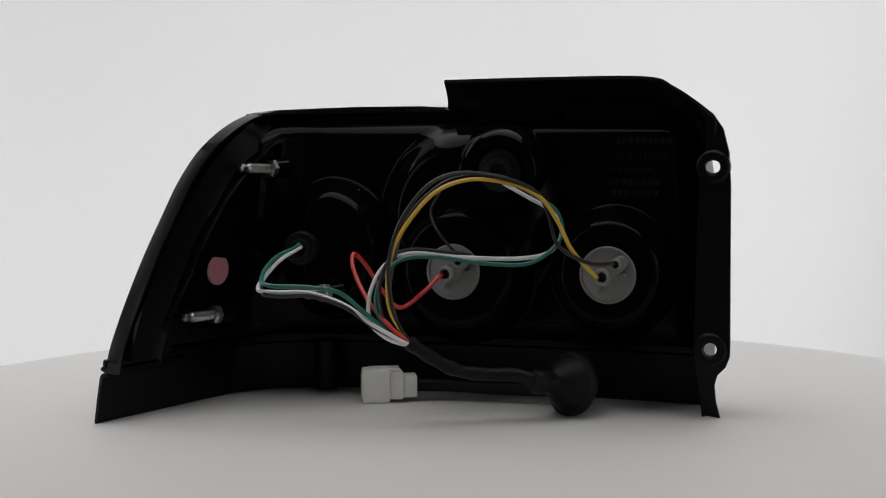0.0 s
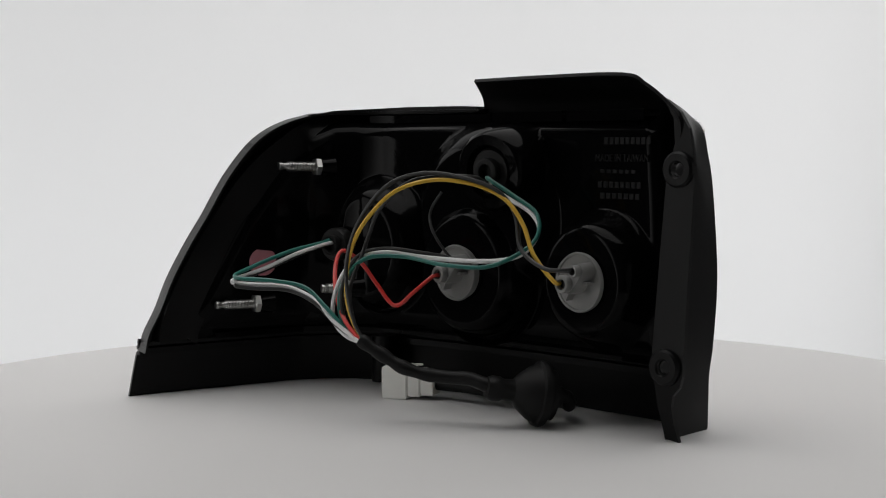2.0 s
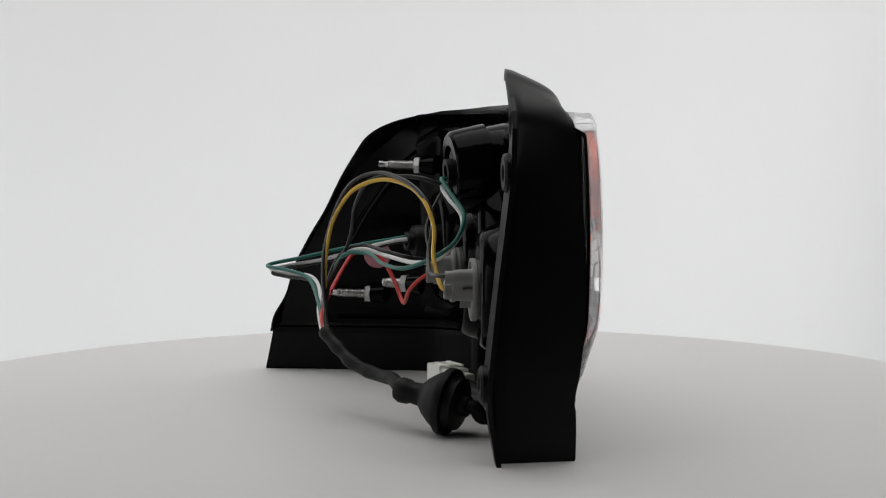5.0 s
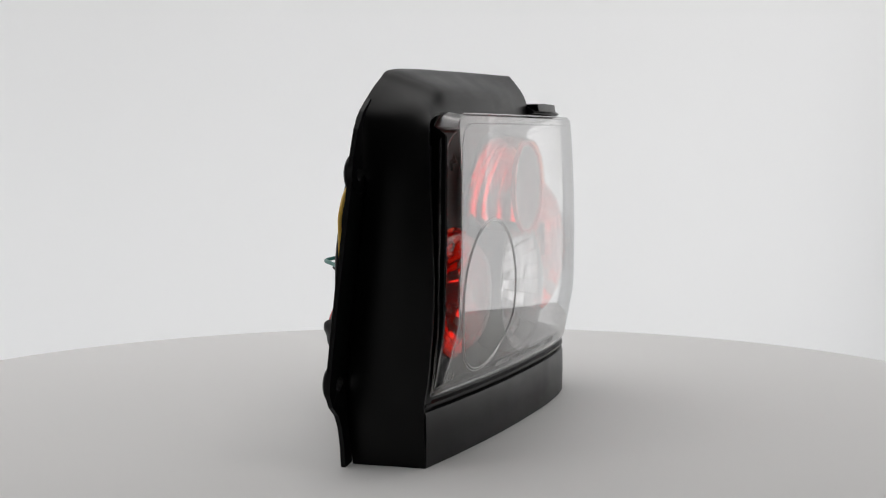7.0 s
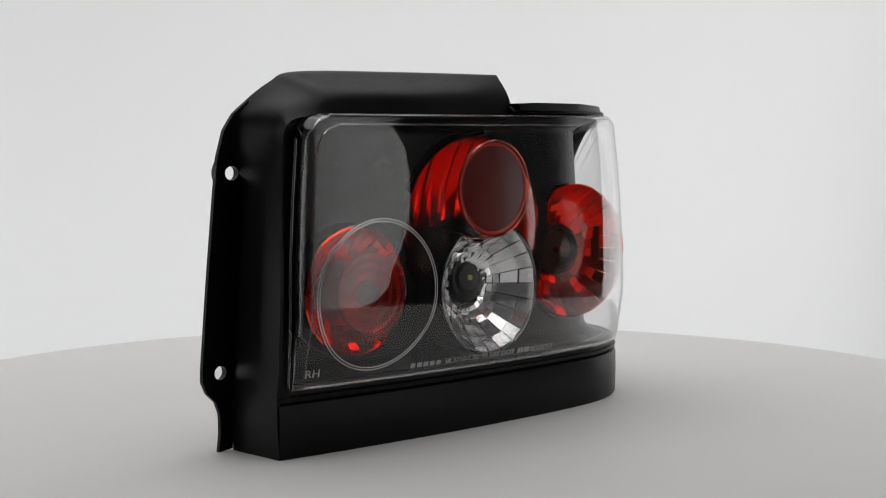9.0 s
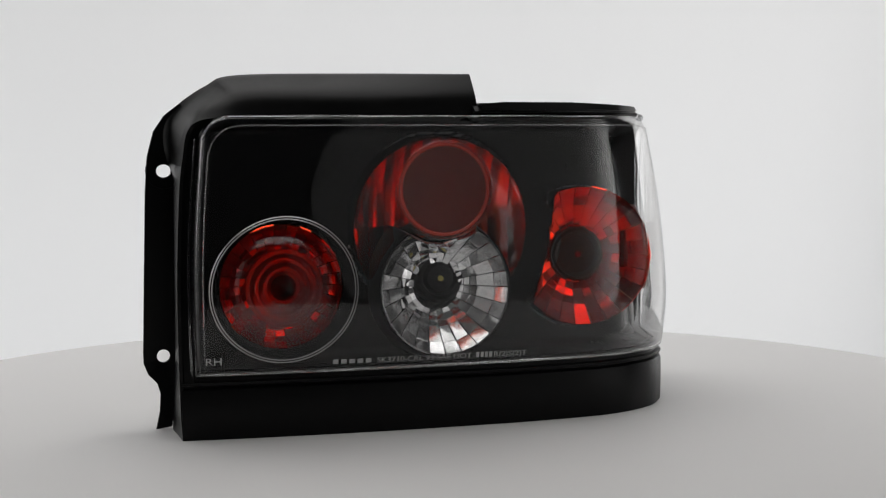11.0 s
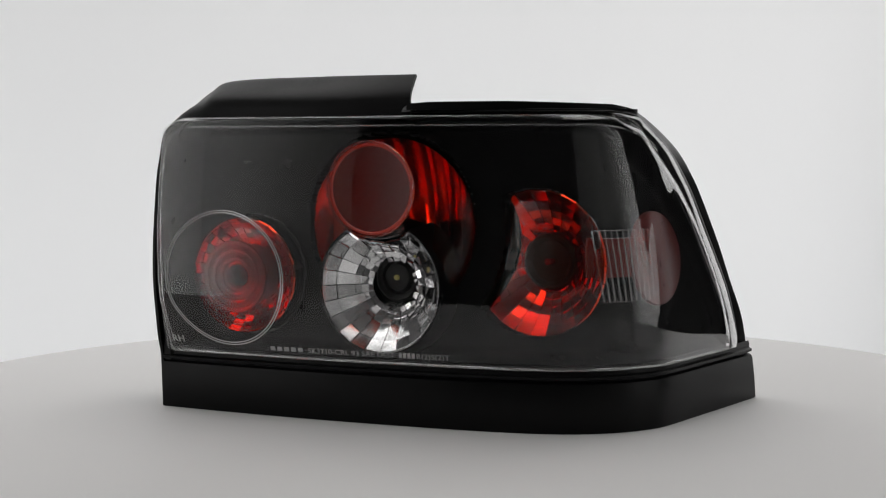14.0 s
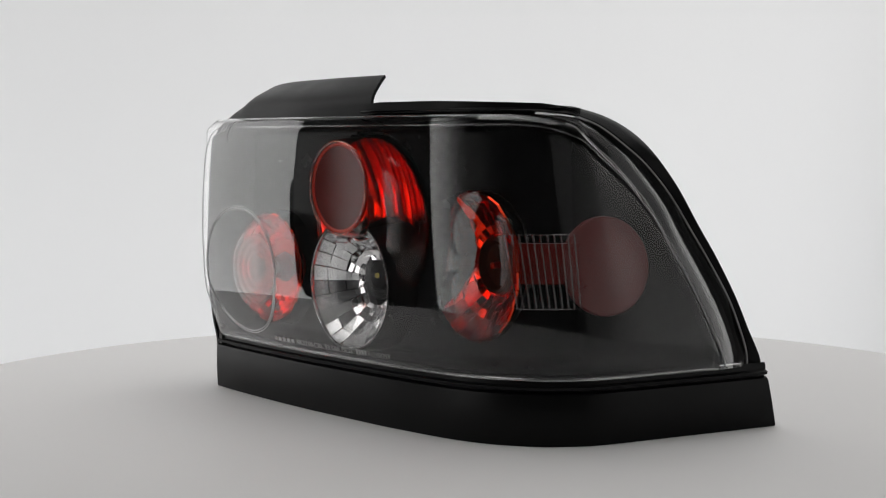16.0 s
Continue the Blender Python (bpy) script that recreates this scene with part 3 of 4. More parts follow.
def back_lettering():
    """Moulded words and lines on the back of the lamp body."""
    def at(s, z):
        return face(s, z, -0.0267)

    def bar(s0, s1, z, h):
        rows = [[at(q, w) for w in (z, z + h)] for q in np.linspace(s0, s1, 5)]
        v, f = sheet(rows, [[p + Vector((0, 0.0006, 0)) for p in r] for r in rows])
        piece("letter_bar", v, f, M_PLASTIC, LAMP, smooth=False)
    cu = bpy.data.curves.new("lettering", "FONT")
    cu.body, cu.size, cu.extrude = "MADE IN TAIWAN", 1.0, 0.06
    tmp = bpy.data.objects.new("lettering", cu)
    me = bpy.data.meshes.new_from_object(tmp)
    bpy.data.objects.remove(tmp)
    x0, x1 = min(w.co.x for w in me.vertices), max(w.co.x for w in me.vertices)
    for w in me.vertices:
        u = (w.co.x - x0) / (x1 - x0)
        w.co = at(0.0640 - u * 0.042, 0.1555 + w.co.y * 0.0062) + Vector((0, 0.0004 + w.co.z * 0.006, 0))
    me.materials.append(M_PLASTIC)
    ob = new("lettering", me)
    ob.parent = LAMP
    for s0, n, w, z, h in ((0.057, 9, 0.0042, 0.1655, 0.0042), (0.060, 6, 0.0048, 0.1485, 0.0022), (0.062, 8, 0.0044, 0.1400, 0.0036), (0.060, 7, 0.0046, 0.1335, 0.0034)):
        for k in range(n):
            bar(s0 - k * w, s0 - k * w - w * 0.72, z, h)


def trimmed(points, centre, radius):
    """Push the points that lie within the arc out onto it; None where all lie within."""
    out, inside = [], 0
    for p in points:
        d = Vector((p.x - centre.x, 0, p.z - centre.z))
        if d.length < radius:
            inside += 1
            d = d.normalized() * radius
        out.append(Vector((centre.x + d.x, p.y, centre.z + d.z)))
    return None if inside == len(points) else out


def cut_shell(verts, faces, centre, radius):
    """A turned shell with a clean arc cut out of it."""
    vv = [Vector(p) for p in verts]
    faces = [q for q in faces if any(Vector((vv[i].x - centre.x, 0, vv[i].z - centre.z)).length >= radius for i in q)]
    vv = [(trimmed([p, p + Vector((9, 0, 0))], centre, radius) or [p])[0] for p in vv]
    return vv, faces


def facets(name, centre, axis, r0, r1, depth, rings, sectors, mat, parent, keep=None, seed=1, tilt=0.0016, arc=None):
    """A reflector bowl of separate flat facets."""
    rnd = random.Random(seed)
    m = toward(centre, axis)
    verts, faces = [], []
    radii = rings if isinstance(rings, tuple) else [r0 + (r1 - r0) * i / rings for i in range(rings + 1)]
    for ra, rb in zip(radii, radii[1:]):
        for k in range(sectors):
            q = []
            t1, t2 = (rnd.random() - 0.5) * tilt, (rnd.random() - 0.5) * tilt
            gap = 0.03
            for r, a, j in ((ra, k + gap, t1 + t2), (ra, k + 1 - gap, t2 - t1), (rb, k + 1 - gap, -t1 - t2), (rb, k + gap, t1 - t2)):
                ang = 2 * math.pi * a / sectors
                h = -depth * (1 - (r / r1) ** 2) / (1 - (r0 / r1) ** 2)
                q.append(m @ Vector((r * math.cos(ang), r * math.sin(ang), h + j)))
            if arc:
                out = trimmed(q, *arc)
                if out is None:
                    continue
                q = out
            c = sum(q, Vector()) / 4
            if keep and not keep(c):
                continue
            b = len(verts)
            up = (q[1] - q[0]).cross(q[2] - q[0]).normalized()
            if up.dot(m.to_3x3() @ Vector((0, 0, 1))) < 0:
                up = -up
            low = [p - up * 0.0012 for p in q]
            crown = c
            verts += q + low + [crown]
            faces += [(b, b + 1, b + 8), (b + 1, b + 2, b + 8), (b + 2, b + 3, b + 8), (b + 3, b, b + 8), (b + 7, b + 6, b + 5, b + 4)]
            faces += [(b + n, b + 4 + n, b + 4 + (n + 1) % 4, b + (n + 1) % 4) for n in range(4)]
    return piece(name, verts, faces, mat, parent, smooth=False)


def fluted(name, centre, r1, depth, w, rows, mat, parent, arc, seed=2):
    """A round reflector of upright convex flutes."""
    rnd = random.Random(seed)
    verts, faces = [], []
    n = int(r1 / w) + 1
    for i in range(-n, n):
        x0, x1 = max(-r1, (i + 0.02) * w), min(r1, (i + 0.98) * w)
        if x1 - x0 < w * 0.2:
            continue
        t, k = (rnd.random() - 0.5) * 0.0030, (rnd.random() - 0.5) * 0.0014
        b = len(verts)
        strip = []
        for v in range(rows + 1):
            for u in range(5):
                x = x0 + (x1 - x0) * u / 4
                z = math.sqrt(max(0.0, r1 * r1 - x * x)) * (2 * v / rows - 1)
                out = -depth * (1 - (x * x + z * z) / r1 ** 2) + 0.0008 * (1 - (u / 2 - 1) ** 2) + t * (v / rows - 0.5) + k * (u / 4 - 0.5)
                strip.append(centre + Vector((x, -out, z)))
        for v in range(rows):
            for u in range(4):
                q = [v * 5 + u, v * 5 + u + 1, v * 5 + u + 6, v * 5 + u + 5]
                if trimmed([strip[c] for c in q], *arc):
                    faces.append(tuple(b + c for c in q))
        verts += [(trimmed([p, p + Vector((9, 0, 0))], *arc) or [p])[0] for p in strip]
    back = len(verts)
    verts += [p + Vector((0, 0.0016, 0)) for p in verts]
    faces += [tuple(k + back for k in reversed(q)) for q in faces]
    return piece(name, verts, faces, mat, parent)


def end_lamp():
    ax = (0, -1, 0)
    c = (-0.107, -0.0535, 0.0852)
    bowl = facets("end_reflector", c, ax, 0.010, 0.0355, 0.0155, 8, 30, M_REDBOWL, LAMP, seed=3, tilt=0.0012)
    v, f = lathe([(0.0355, -0.003), (0.0350, 0.0), (0.0315, 0.0060), (0.0255, 0.0120), (0.0240, 0.0128), (0.021, 0.0128), (0.0205, 0.0122), (0.017, 0.0126), (0.0165, 0.0120), (0.013, 0.0124), (0.0125, 0.0118), (0.009, 0.0122), (0.0085, 0.0116), (0.0, 0.012)], toward(c, ax), 64)
    piece("cover", v, f, M_REDLENS, bowl, "red translucent stepped cover")
    # added stepped shape that imitates the socket's ringed reflection in the bowl
    v, f = lathe([(0.0225, 0.0095), (0.0220, 0.0108), (0.0200, 0.0102), (0.0194, 0.0088), (0.0172, 0.0096), (0.0166, 0.0102), (0.0150, 0.0096), (0.0144, 0.0080), (0.0122, 0.0088), (0.0116, 0.0094), (0.0100, 0.0088), (0.0094, 0.0072), (0.0076, 0.0076), (0.0070, 0.0060), (0.0060, 0.0020), (0.0048, -0.0100), (0.0, -0.0110), (0.0, -0.012), (0.0225, -0.012)], toward(c, ax), 56)
    piece("reflected_rings", v, f, M_REDREFLECTED, bowl, "stepped red rings in place of the socket's reflection in the bowl")
    v, f = lathe([(0.0105, -0.0225), (0.0105, -0.012), (0.007, -0.006), (0.0, -0.004)], toward(c, ax), 32)
    piece("bulb", v, f, M_REDDISC, bowl)


def twin_lamp():
    ax = Vector((0, -1, 0))
    big = Vector((-0.0085, -0.0440, 0.1165))
    clear = Vector((-0.0105, -0.0590, 0.0811))
    disc = Vector((-0.0125, -0.0665, 0.1400))
    bowl = fluted("stop_reflector", big, 0.0535, 0.018, 0.0108, 18, M_REDBOWL, LAMP, (clear, 0.0400))
    # crescent cover of the red bowl
    v, f = lathe([(0.0542, -0.002), (0.0535, 0.001), (0.050, 0.006), (0.042, 0.0105), (0.033, 0.013)], toward(big, ax), 72)
    v, f = cut_shell(v, f, clear, 0.0418)
    piece("cover", v, f, M_REDLENS, bowl, "red translucent curved cover")
    # drum with the red disc
    v, f = lathe([(0.0315, -0.026), (0.0305, -0.012), (0.0290, -0.001), (0.0284, 0.0), (0.0272, 0.0)], toward(disc, ax), 64)
    drum = piece("drum", v, f, M_REDLENS, LAMP, "red translucent drum in front of the reflector")
    v, f = lathe([(0.0274, -0.0012), (0.0255, -0.0016), (0.0, -0.0016)], toward(disc, ax), 64)
    piece("disc", v, f, M_DISCFACE, drum, "dark red disc")
    # border in a brighter red that paints the glow of the translucent rim
    v, f = lathe([(0.0276, -0.0030), (0.0270, -0.0009), (0.0258, -0.0010), (0.0250, -0.0018), (0.0250, -0.0030)], toward(disc, ax), 64)
    piece("disc_rim_glow", v, f, M_RIMGLOW, drum, "red border of the disc, coloured brighter for its rim glow")
    ring = [disc + Vector((0.0282 * math.cos(a), -0.0002, 0.0282 * math.sin(a))) for a in [2 * math.pi * k / 64 for k in range(64)]]
    v, f = tube(ring, 0.0004, 6, 1, closed=True)
    piece("disc_edge", v, f, M_BEAD, drum)
    # clear reversing lamp, cut out where the drum stands
    rev = facets("reversing_reflector", clear, ax, 0.0142, 0.0385, 0.0212, (0.0142, 0.0172, 0.0204, 0.0238, 0.0325, 0.0385), 24, M_CHROME, LAMP, arc=(disc, 0.0330), seed=8, tilt=0.0017)
    v, f = lathe([(0.0385, -0.004), (0.0392, 0.0012), (0.0402, 0.0012), (0.0412, -0.004), (0.044, -0.02), (0.0445, -0.028)], toward(clear, ax), 72)
    v, f = cut_shell(v, f, disc, 0.0325)
    piece("surround", v, f, M_BEZEL, rev, "black moulded surround")
    v, f = lathe([(0.0386, -0.002), (0.0384, 0.0010), (0.0350, 0.0040), (0.026, 0.0072), (0.014, 0.0090), (0.0, 0.0096)], toward(clear, ax), 72)
    v, f = cut_shell(v, f, disc, 0.0326)
    piece("cover", v, f, M_COVER, rev, "clear domed cover")
    rim = [clear + Vector((0.0386 * math.cos(a), -0.0012, 0.0386 * math.sin(a))) for a in [2 * math.pi * k / 120 for k in range(120)]]
    ends = [k for k in range(120) if (rim[k] - disc).xz.length < 0.0328]
    rim = rim[max(ends) + 1:] + rim[:min(ends)]
    v, f = tube(rim, 0.0005, 6, 1)
    piece("cover_edge", v, f, M_BEAD, rev, "bright moulded edge of the cover")
    # holder coloured near-black for the shade in the bulb hole
    v, f = lathe([(0.0150, -0.031), (0.0150, -0.022), (0.0135, -0.0200), (0.0105, -0.021), (0.0095, -0.025), (0.0080, -0.020), (0.0064, -0.0195), (0.0, -0.0195)], toward(clear + Vector((0.0025, 0, 0.0046)), ax), 40)
    bulb = piece("bulb_holder", v, f, M_HOLE_SHADE, rev)
    v, f = lathe([(0.0018, -0.0195), (0.0016, -0.0185), (0.0, -0.0182)], toward(clear + Vector((0.0025, 0, 0.0046)), ax), 16)
    piece("bulb", v, f, M_BULB, rev, "amber bulb tip")


def turn_lamp():
    ax = Vector((-0.12, -0.99, 0)).normalized()
    c = Vector((0.0830, -0.0415, 0.0970))
    big = Vector((-0.0085, 0, 0.1165))
    bowl = facets("turn_reflector", c, ax, 0.012, 0.0425, 0.019, (0.012, 0.018, 0.0222, 0.0265, 0.031, 0.0365, 0.0425), 26, M_REDBOWL, LAMP, arc=(big, 0.0760), seed=11, tilt=0.0011)
    v, f = lathe([(0.0428, -0.003), (0.0425, 0.0005), (0.038, 0.0032), (0.030, 0.0052), (0.018, 0.0066), (0.0, 0.0070)], toward(c, ax), 64)
    v, f = cut_shell(v, f, big, 0.0760)
    piece("cover", v, f, M_REDLENS, bowl, "red translucent domed cover")
    # near-black here too, painting the bulb hole's shade
    v, f = lathe([(0.0162, -0.024), (0.0162, -0.0150), (0.0145, -0.014), (0.012, -0.018), (0.0, -0.018)], toward(c, ax), 40)
    piece("bulb_holder", v, f, M_HOLE_SHADE, bowl)
    v, f = lathe([(0.0022, -0.018), (0.002, -0.013), (0.0, -0.0122)], toward(c, ax), 16)
    piece("bulb", v, f, M_REDDISC, bowl)
    # bridge to the side reflector
    rows = [[face(s, z, -0.009) for z in (0.089, 0.1115)] for s in np.linspace(0.284, 0.325, 8)]
    v, f = sheet(rows, thick(rows, -0.003))
    piece("bridge", v, f, M_BRIDGE, LAMP, "red reflective strip")
    n = face(0.347, 0, 0) - face(0.347, 0, -1)
    v, f = lathe([(0.0, 0.0), (0.0265, 0.0), (0.0278, -0.001), (0.0282, -0.003), (0.0, -0.003)], toward(face(0.347, 0.0982, -0.0115), n + Vector((0, 0, 0.12))), 56)
    piece("side_reflector", v, f, M_REFLEX, LAMP, "round dull red side reflector")


BUMPS = [(0.056, 0.0855, 0.043, 0.0210), (0.157, 0.0850, 0.049, 0.0235), (0.132, 0.150, 0.030, 0.0265), (0.155, 0.118, 0.063, 0.0165), (0.252, 0.0975, 0.048, 0.0245)]


def back_shell():
    def drop(s, z, e):
        edge = 1 - min(1, max(0, e) / 0.016)
        h = 0.0
        for cs, cz, r, d in BUMPS:
            k = math.hypot(s - cs, z - cz) / r
            if k < 1:
                h = max(h, d * ease((1 - k) / 0.32))
        deep = float(np.interp(s, [0, 0.25, 0.36, 0.39, 0.42], [0.0180, 0.0180, 0.0090, 0.0085, 0.005]))
        return -0.004 - deep * (1 - edge ** 2.5) - 0.0035 - h + lean(s, z)
    g = lens_grid(260, 110, drop, 0.0004)
    v, f = sheet(g, thick(g, -0.0012))
    piece("back_shell", v, f, M_BODY, LAMP, "black moulded lamp body with round bulb bowls")
    # flat rail along the top and bottom edges of the body
    for z0, z1, a, b, o in ((0.1800, 0.1850, 0.16, 0.27, -0.0185), (0.1795, 0.1860, 0.03, 0.092, -0.0225), (0.1795, 0.1860, 0.096, 0.155, -0.0225), (0.036, 0.0395, 0.01, 0.40, -0.0150)):
        rows = [[face(s, z, w) for z, w in ((z0, o + 0.002), (z0, o), (z1, o), (z1, o + 0.012))] for s in np.linspace(a, b, 60)]
        v, f = sheet(rows, thick(rows, 0.0012))
        piece("rail", v, f, M_BODY, LAMP)
    # post under the body
    v, f = tube([face(0.262, 0.034, -0.014), face(0.262, 0.002, -0.014)], 0.0085, 20, 1)
    piece("post", v, f, M_PLASTIC, LAMP)


def socket(centre, axis, spin, mat=None):
    z = Vector(axis).normalized()
    x = Vector((-math.cos(radians(spin)), 0, math.sin(radians(spin))))
    x = (x - z * x.dot(z)).normalized()
    m = Matrix((x, z.cross(x), z)).transposed().to_4x4()
    m.translation = centre
    mat = mat or M_SOCKET
    v, f = lathe([(0.0, -0.008), (0.0165, -0.008), (0.0165, -0.0035), (0.0174, -0.0028), (0.0178, -0.0012), (0.0172, 0.0002), (0.0160, 0.0), (0.0158, -0.0010), (0.0, -0.0010)], m, 48)
    ob = piece("bulb_socket", v, f, mat, LAMP, "grey plastic bulb socket")
    # two-wire boss: a long lobe with the feed and ground tubes
    bm = bmesh.new()
    outline = [(0.0065 * math.cos(a), 0.0065 * math.sin(a)) for a in [radians(q) for q in range(90, 271, 15)]]
    outline += [(0.012 + 0.0042 * math.cos(a), 0.0042 * math.sin(a)) for a in [radians(q) for q in range(-90, 91, 18)]]
    lo = [bm.verts.new(m @ Vector((x, y, -0.002))) for x, y in outline]
    hi = [bm.verts.new(m @ Vector((x * 0.97, y * 0.94, 0.0105))) for x, y in outline]
    n = len(lo)
    for i in range(n):
        bm.faces.new((lo[i], lo[(i + 1) % n], hi[(i + 1) % n], hi[i]))
    bm.faces.new(hi)
    bm.faces.new(lo[::-1])
    part("boss", bm, mat, ob)
    for x, r in ((0.0, 0.0052), (0.0115, 0.0036)):
        c = m @ Matrix.Translation((x, 0, 0))
        v, f = lathe([(r, 0.008), (r, 0.0145), (r * 0.92, 0.015), (r * 0.62, 0.015), (r * 0.58, 0.011), (0.0, 0.011)], c, 28)
        piece("wire_tube", v, f, mat, ob)
        # black disc on the tube's floor, painted in place of its shade
        v, f = lathe([(0.0, 0.0113), (r * 0.57, 0.0113), (r * 0.57, 0.0118), (0.0, 0.0118)], c, 20)
        piece("opening_shade", v, f, M_HOLE_SHADE, ob)
    for a in (200, 320):
        q = m @ pose(0, 0, 0, 0, 0, a)
        bm = bmesh.new()
        bmesh.ops.create_cube(bm, size=1, matrix=q @ Matrix.Translation((0.0085, 0, 0.0025)) @ Matrix.Diagonal((0.006, 0.0016, 0.006, 1)))
        part("rib", bm, mat, ob, smooth=False)
    return ob


def small_socket(centre, axis, r):
    m = toward(centre, axis)
    v, f = lathe([(0.0, -0.02), (r * 1.7, -0.02), (r * 1.7, -0.004), (r * 1.55, -0.002), (r, -0.0015), (r, 0.003), (r * 0.85, 0.0035), (r * 0.6, 0.003), (r * 0.55, -0.002), (0.0, -0.002)], m, 36)
    if r > 0.008:
        w, g = lathe([(0.0270, -0.022), (0.0245, -0.002), (0.0225, 0.0), (0.0165, 0.0), (0.0160, -0.006)], m, 40)
        piece("socket_tower", w, g, M_BODY, LAMP, "black moulded tower round the upper socket")
    return piece("rubber_socket", v, f, M_RUBBER, LAMP, "black rubber bulb socket")


def stud(base, tip):
    base, tip = Vector(base), Vector(tip)
    m = toward(base, tip - base)
    n = (tip - base).length
    v, f = lathe([(0.0, -0.004), (0.0030, -0.004), (0.0030, n * 0.72), (0.0022, n * 0.78), (0.0022, n * 0.86), (0.0028, n * 0.9), (0.0026, n * 0.97), (0.0, n)], m, 20)
    ob = piece("stud", v, f, M_STEEL, LAMP, "zinc-plated threaded stud")
    v, f = lathe([(0.0, -0.0028), (0.0062, -0.0028), (0.0062, 0.0008), (0.0052, 0.0014), (0.0, 0.0014)], m, 6)
    piece("nut", v, f, M_STEEL, ob)
    k = 0
    while k * 0.0011 < n * 0.66:
        h = 0.002 + k * 0.0011
        ring = [m @ Vector((0.00305 * math.cos(a), 0.00305 * math.sin(a), h + 0.0011 * a / 6.283)) for a in [2 * math.pi * q / 14 for q in range(14)]]
        if k == 0:
            pts = []
        pts += ring
        k += 1
    v, f = tube(pts, 0.00035, 4, 1)
    piece("thread", v, f, M_STEEL, ob)
    # moulded boss behind the nut
    v, f = lathe([(0.0, -0.013), (0.0068, -0.013), (0.0052, -0.003), (0.0, -0.003)], m, 20)
    piece("stud_boss", v, f, M_BODY, LAMP)


def wire(points, mat, label, r=0.0013):
    v, f = tube([Vector(p) / 1000 for p in points], r, 8, 7)
    return piece("wire", v, f, mat, LAMP, label)


def wiring():
    wire([(-104, 0, 86), (-103, 6, 87), (-90, 9, 102), (-81, 8, 119), (-71, 13, 134), (-54, 22, 142.5), (-34, 36, 145), (-18, 52, 138), (-5, 63, 121), (3, 67, 105), (6, 69, 87), (4, 69, 68), (-8, 69, 50), (-12, 66, 47)], M_W_YELLOW, "yellow insulated wire")
    wire([(-115, 1, 94), (-113, 8, 94), (-100, 12, 95), (-82, 11, 105), (-75, 8, 124), (-69, 14, 137), (-54, 23, 145), (-30, 37, 149), (-14, 53, 142), (0, 64, 120), (5, 70, 93), (1, 69, 64), (-9, 68, 49), (-13, 65, 46)], M_W_BLACK, "black insulated wire")
    wire([(-45, 0, 142), (-47, 12, 146), (-40, 25, 147), (-22, 42, 144), (-4, 50, 128), (4, 52, 112), (6, 56, 100), (6, 66, 80), (0, 69, 62), (-9, 69, 49)], M_W_BLACK, "black insulated wire")
    wire([(-6, 1, 84), (-5, 7, 84), (2, 16, 75), (17, 19, 65), (28, 24, 78), (34, 32, 92), (37, 44, 100), (34, 53, 92), (21, 64, 75), (5, 71, 61), (-8, 70, 50), (-12, 67, 47)], M_W_RED, "red insulated wire")
    wire([(87, 10, 101), (85, 21, 100), (87, 42, 95), (84, 69, 88), (73, 103, 83), (67, 92, 80.5), (53, 77, 79), (32, 72, 72), (14, 73, 61), (-7, 71, 50), (-12, 68, 47)], M_W_WHITE, "white insulated wire")
    wire([(88, 10, 103), (86, 22, 101), (88, 46, 97), (80, 82, 90), (66, 106, 86), (48, 92, 84), (33, 79, 80), (20, 74, 69), (4, 71, 56), (-9, 70, 49), (-13, 67, 46)], M_W_GREEN, "green insulated wire")
    wire([(89, 10, 100), (90, 26, 97), (88, 60, 88), (72, 101, 81.5), (66, 94, 78.5), (50, 78, 77), (30, 73, 70), (10, 72, 57), (-9, 70, 48)], M_W_BLACK, "black insulated wire")
    wire([(-44, -4, 142), (-46, 0, 141), (-58, -3, 134), (-72, -9, 125), (-80, -7, 114), (-76, 4, 101), (-60, 17, 97), (-28, 30, 98), (-1, 46, 101), (11, 60, 95), (18, 67, 78), (16, 71, 62), (5, 72, 53), (-8, 70, 49)], M_W_WHITE, "white insulated wire")
    wire([(-43, -4, 145), (-46, 0, 145), (-60, -5, 136), (-76, -10, 124), (-80, -2, 108), (-68, 21, 95), (-44, 35, 95), (-14, 42, 99), (4, 57, 97), (14, 66, 80), (9, 70, 61), (-9, 70, 50)], M_W_GREEN, "green insulated wire")
    wire([(-16, -4, 95), (-17, 6, 95), (-30, 20, 98), (-20, 33, 101), (0, 44, 103), (9, 58, 98), (12, 67, 80), (6, 70, 60), (-9, 69, 48)], M_W_BLACK, "black insulated wire")
    wire([(-17, -3, 94), (-15, 4, 98), (-4, 6, 112), (2, 2, 124), (-2, -4, 136)], M_W_BLACK, "black insulated wire", 0.0009)
    # taped sleeve, then the rubber grommet on it
    sleeve = tube([Vector(p) / 1000 for p in ((-7, 70, 51), (-13, 66, 46), (-20, 60, 40), (-27, 55, 35), (-36, 47, 31), (-48, 38, 29), (-60, 31, 28.5), (-70, 27, 25.5), (-78, 17, 22.5))], lambda u: 0.0040 + 0.0004 * math.sin(u * 37) * (1 if u < 0.55 else 0.3) + 0.0012 * max(0, u - 0.6), 14, 6)
    piece("tape_sleeve", *sleeve, M_RUBBER, LAMP, "black taped cable sleeve")
    d = Vector((-0.50, -0.85, -0.16)).normalized()
    m = toward((-0.0862, 0.0035, 0.0198), d)
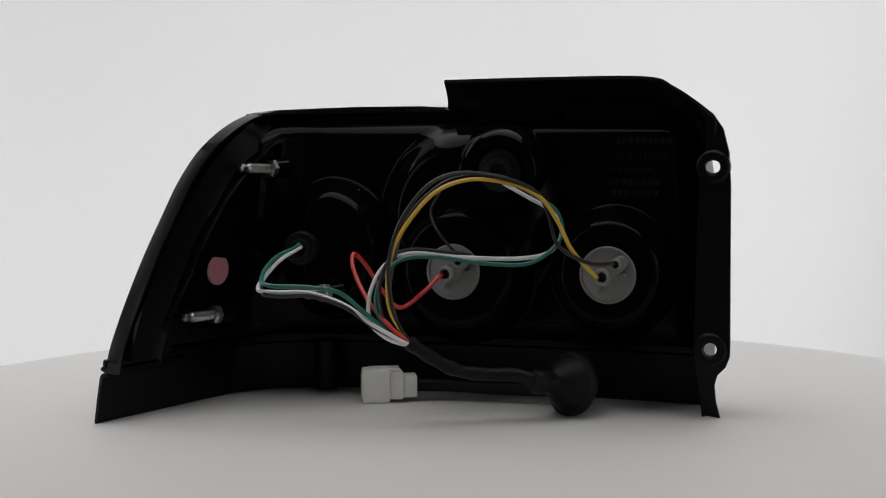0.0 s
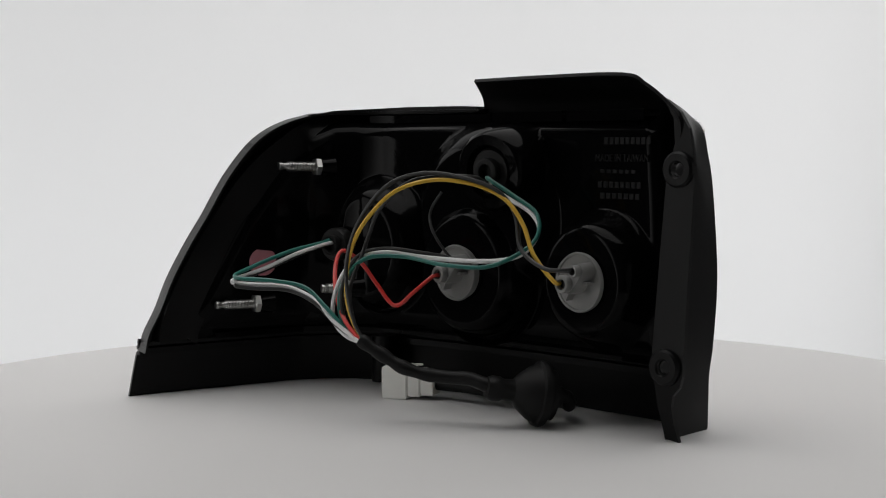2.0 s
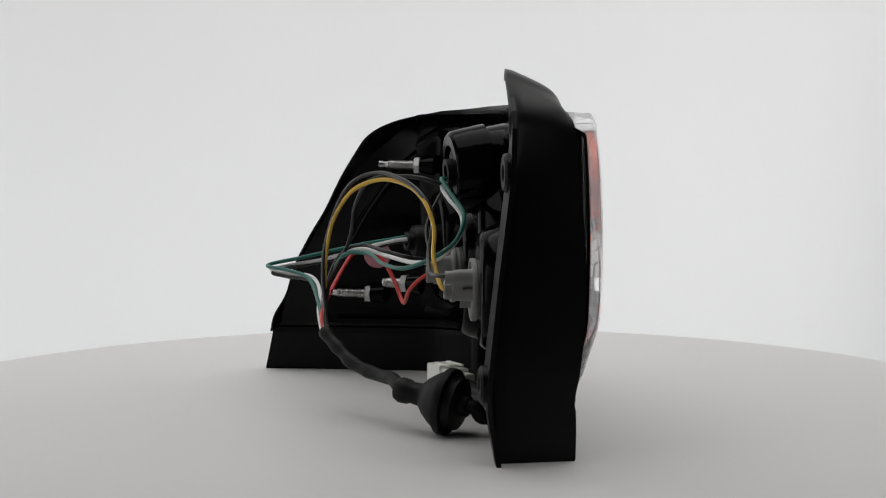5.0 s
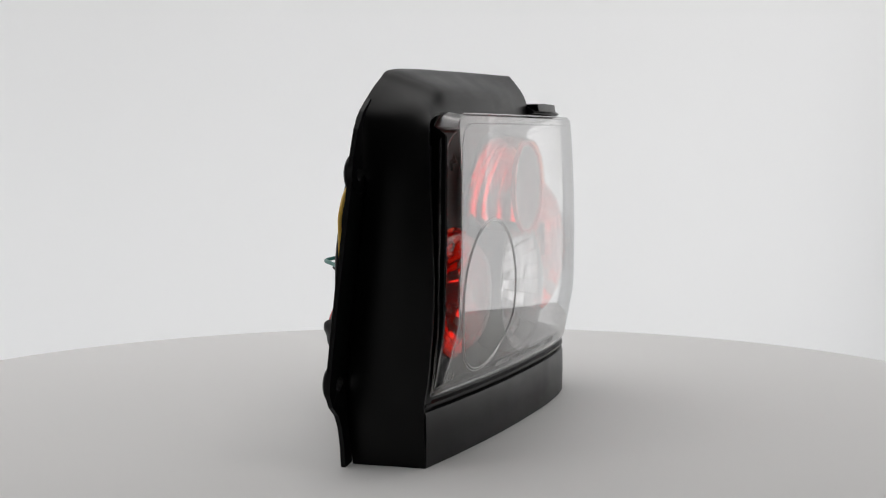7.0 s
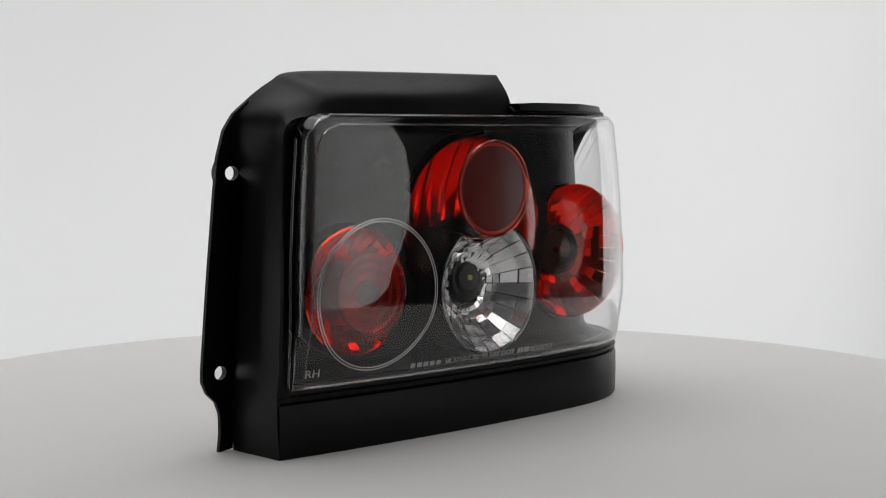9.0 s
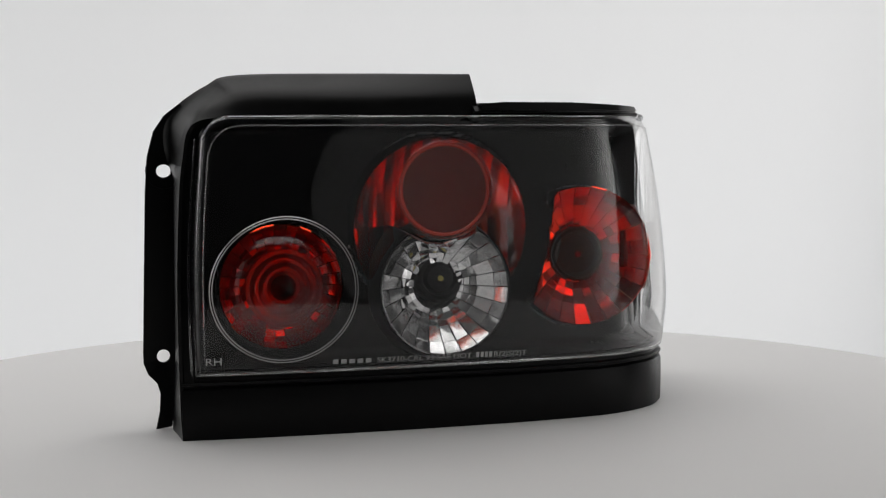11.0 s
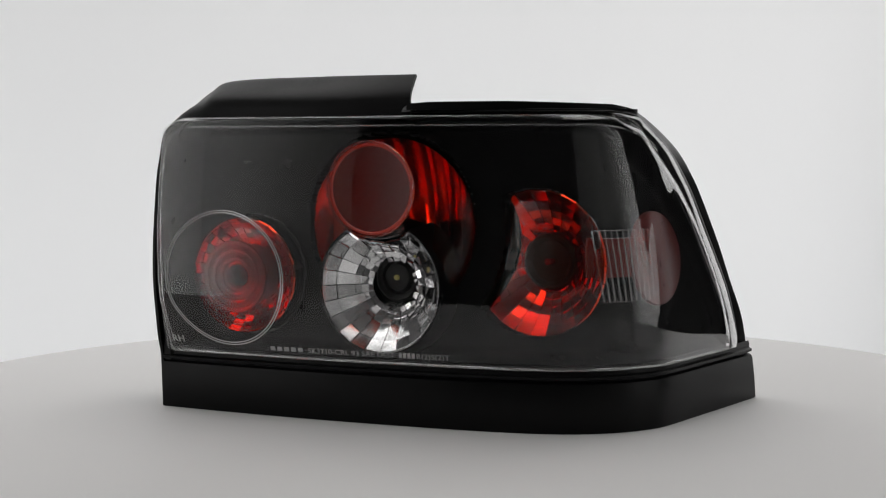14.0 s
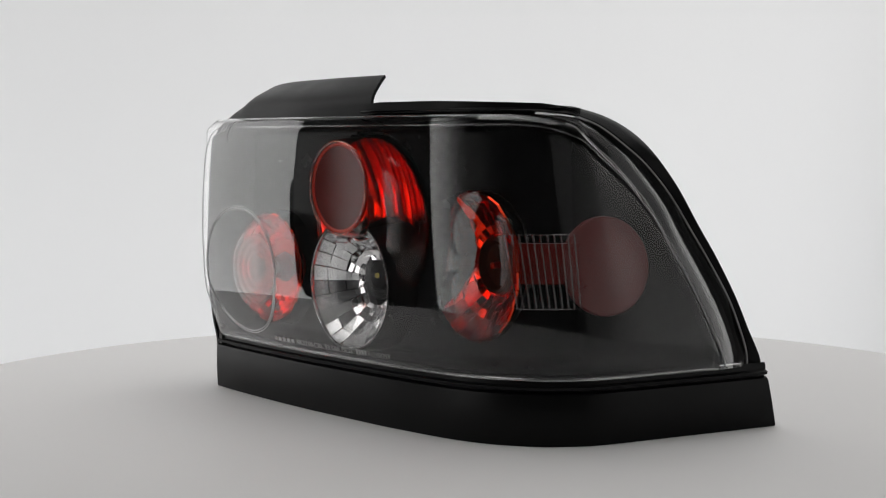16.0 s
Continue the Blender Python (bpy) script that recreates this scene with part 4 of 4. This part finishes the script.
    v, f = lathe([(0.0, -0.030), (0.0062, -0.030), (0.0075, -0.027), (0.0072, -0.022), (0.0062, -0.020), (0.0068, -0.014), (0.0110, -0.010), (0.0155, -0.004), (0.0172, 0.0), (0.0192, 0.0008), (0.0197, 0.003), (0.0192, 0.0052), (0.0160, 0.006),
                  (0.0150, 0.008), (0.0150, 0.0105), (0.0120, 0.0115), (0.0065, 0.012), (0.0060, 0.016), (0.0, 0.016)], m, 48)
    piece("grommet", v, f, M_RUBBER, LAMP, "black rubber cable grommet")
    v, f = tube([m @ Vector((0, 0, 0.012)), m @ Vector((0, 0, 0.02)), Vector((-0.094, -0.018, 0.011)), Vector((-0.08, -0.028, 0.010)), Vector((-0.04, -0.030, 0.009)), Vector((0.0, -0.0265, 0.010)), Vector((0.022, -0.022, 0.010))], 0.0042, 12, 7)
    piece("plug_lead", v, f, M_RUBBER, LAMP, "black cable to the plug")


def connector():
    a, b = Vector((0.0525, -0.0065, 0.0)), Vector((0.0195, -0.0215, 0.0))
    x = (b - a).normalized()
    y = Vector((0, 0, 1)).cross(x)
    M = Matrix((x, y, Vector((0, 0, 1)))).transposed().to_4x4()
    M.translation = a

    def block(name, lo, hi, parent, bev=0.0006):
        bm = bmesh.new()
        lo, hi = Vector(lo), Vector(hi)
        bmesh.ops.create_cube(bm, size=1, matrix=M @ Matrix.Translation((lo + hi) / 2) @ Matrix.Diagonal((*(hi - lo), 1)))
        bmesh.ops.bevel(bm, geom=bm.edges[:], offset=bev, segments=2, affect="EDGES")
        return part(name, bm, M_NYLON, parent)
    body = block("plug", (0.0, -0.009, 0.0002), (0.0175, 0.009, 0.0212), LAMP)
    tagged(body, "white nylon cable plug")
    block("plug_neck", (0.0172, -0.008, 0.0022), (0.0262, 0.008, 0.0195), body)
    block("plug_tail", (0.0260, -0.0072, 0.0032), (0.0350, 0.0072, 0.0172), body)
    for k in (-1, 1):
        block("latch", (0.004, k * 0.0045 - 0.0012, 0.0210), (0.024, k * 0.0045 + 0.0012, 0.0222), body, 0.0003)
    block("slot_edge", (-0.0006, -0.0075, 0.003), (0.0004, 0.0075, 0.0185), body, 0.0002)


def pink_window():
    v, f = lathe([(0.0, 0.0), (0.0095, 0.0), (0.0100, -0.0006), (0.0100, -0.004), (0.0, -0.004)], toward(face(0.3680, 0.0870, -0.0225), face(0.368, 0, -1) - face(0.368, 0, 0)), 36)
    piece("reflector_back", v, f, M_PINK, LAMP, "pink back of the side reflector")


room()
sweep()
light_panel(-119, 1.5, 0.78, -0.35, 1.1, M_DIFFUSER)
light_panel(-59, 1.32, 0.91, -0.45, 1.0, M_PANEL_WEST)
light_panel(48.5, 1.32, 0.832, -0.45, 1.0, M_PANEL_EAST)
softbox((1.182, -0.923, 0.16), (-1.182, 0.923, 0.0), 0.82, M_DIFFUSER_SOFT)
TABLE = turntable()
housing()
lens_and_bezel()
lettering()
back_lettering()
end_lamp()
twin_lamp()
turn_lamp()
back_shell()
socket((-0.1075, -0.0100, 0.0855), (0.02, 1, 0), 43)
socket((-0.0085, -0.0085, 0.0853), (0.02, 1, 0), 43)
small_socket((0.0885, 0.0092, 0.0994), (-0.25, 1, 0.0), 0.0065)
small_socket((-0.0400, -0.0060, 0.1490), (-0.1, 1, -0.1), 0.0085)
stud((0.1115, 0.0028, 0.1508), (0.1201, 0.0289, 0.1517))
stud((0.1360, 0.0372, 0.0589), (0.1427, 0.0654, 0.0595))
stud((0.0700, 0.0150, 0.0722), (0.0770, 0.0288, 0.0725))
wiring()
connector()
pink_window()


def motions():
    rows = [(k / 10, pose(0, 0, 0, 0, 0, turn_at(k / 10))) for k in range(161)]
    walk(LAMP, rows)
    walk(TABLE, [(k / 10, pose(0.0093, 0.0127, 0, 0, 0, turn_at(k / 10))) for k in range(161)])


motions()
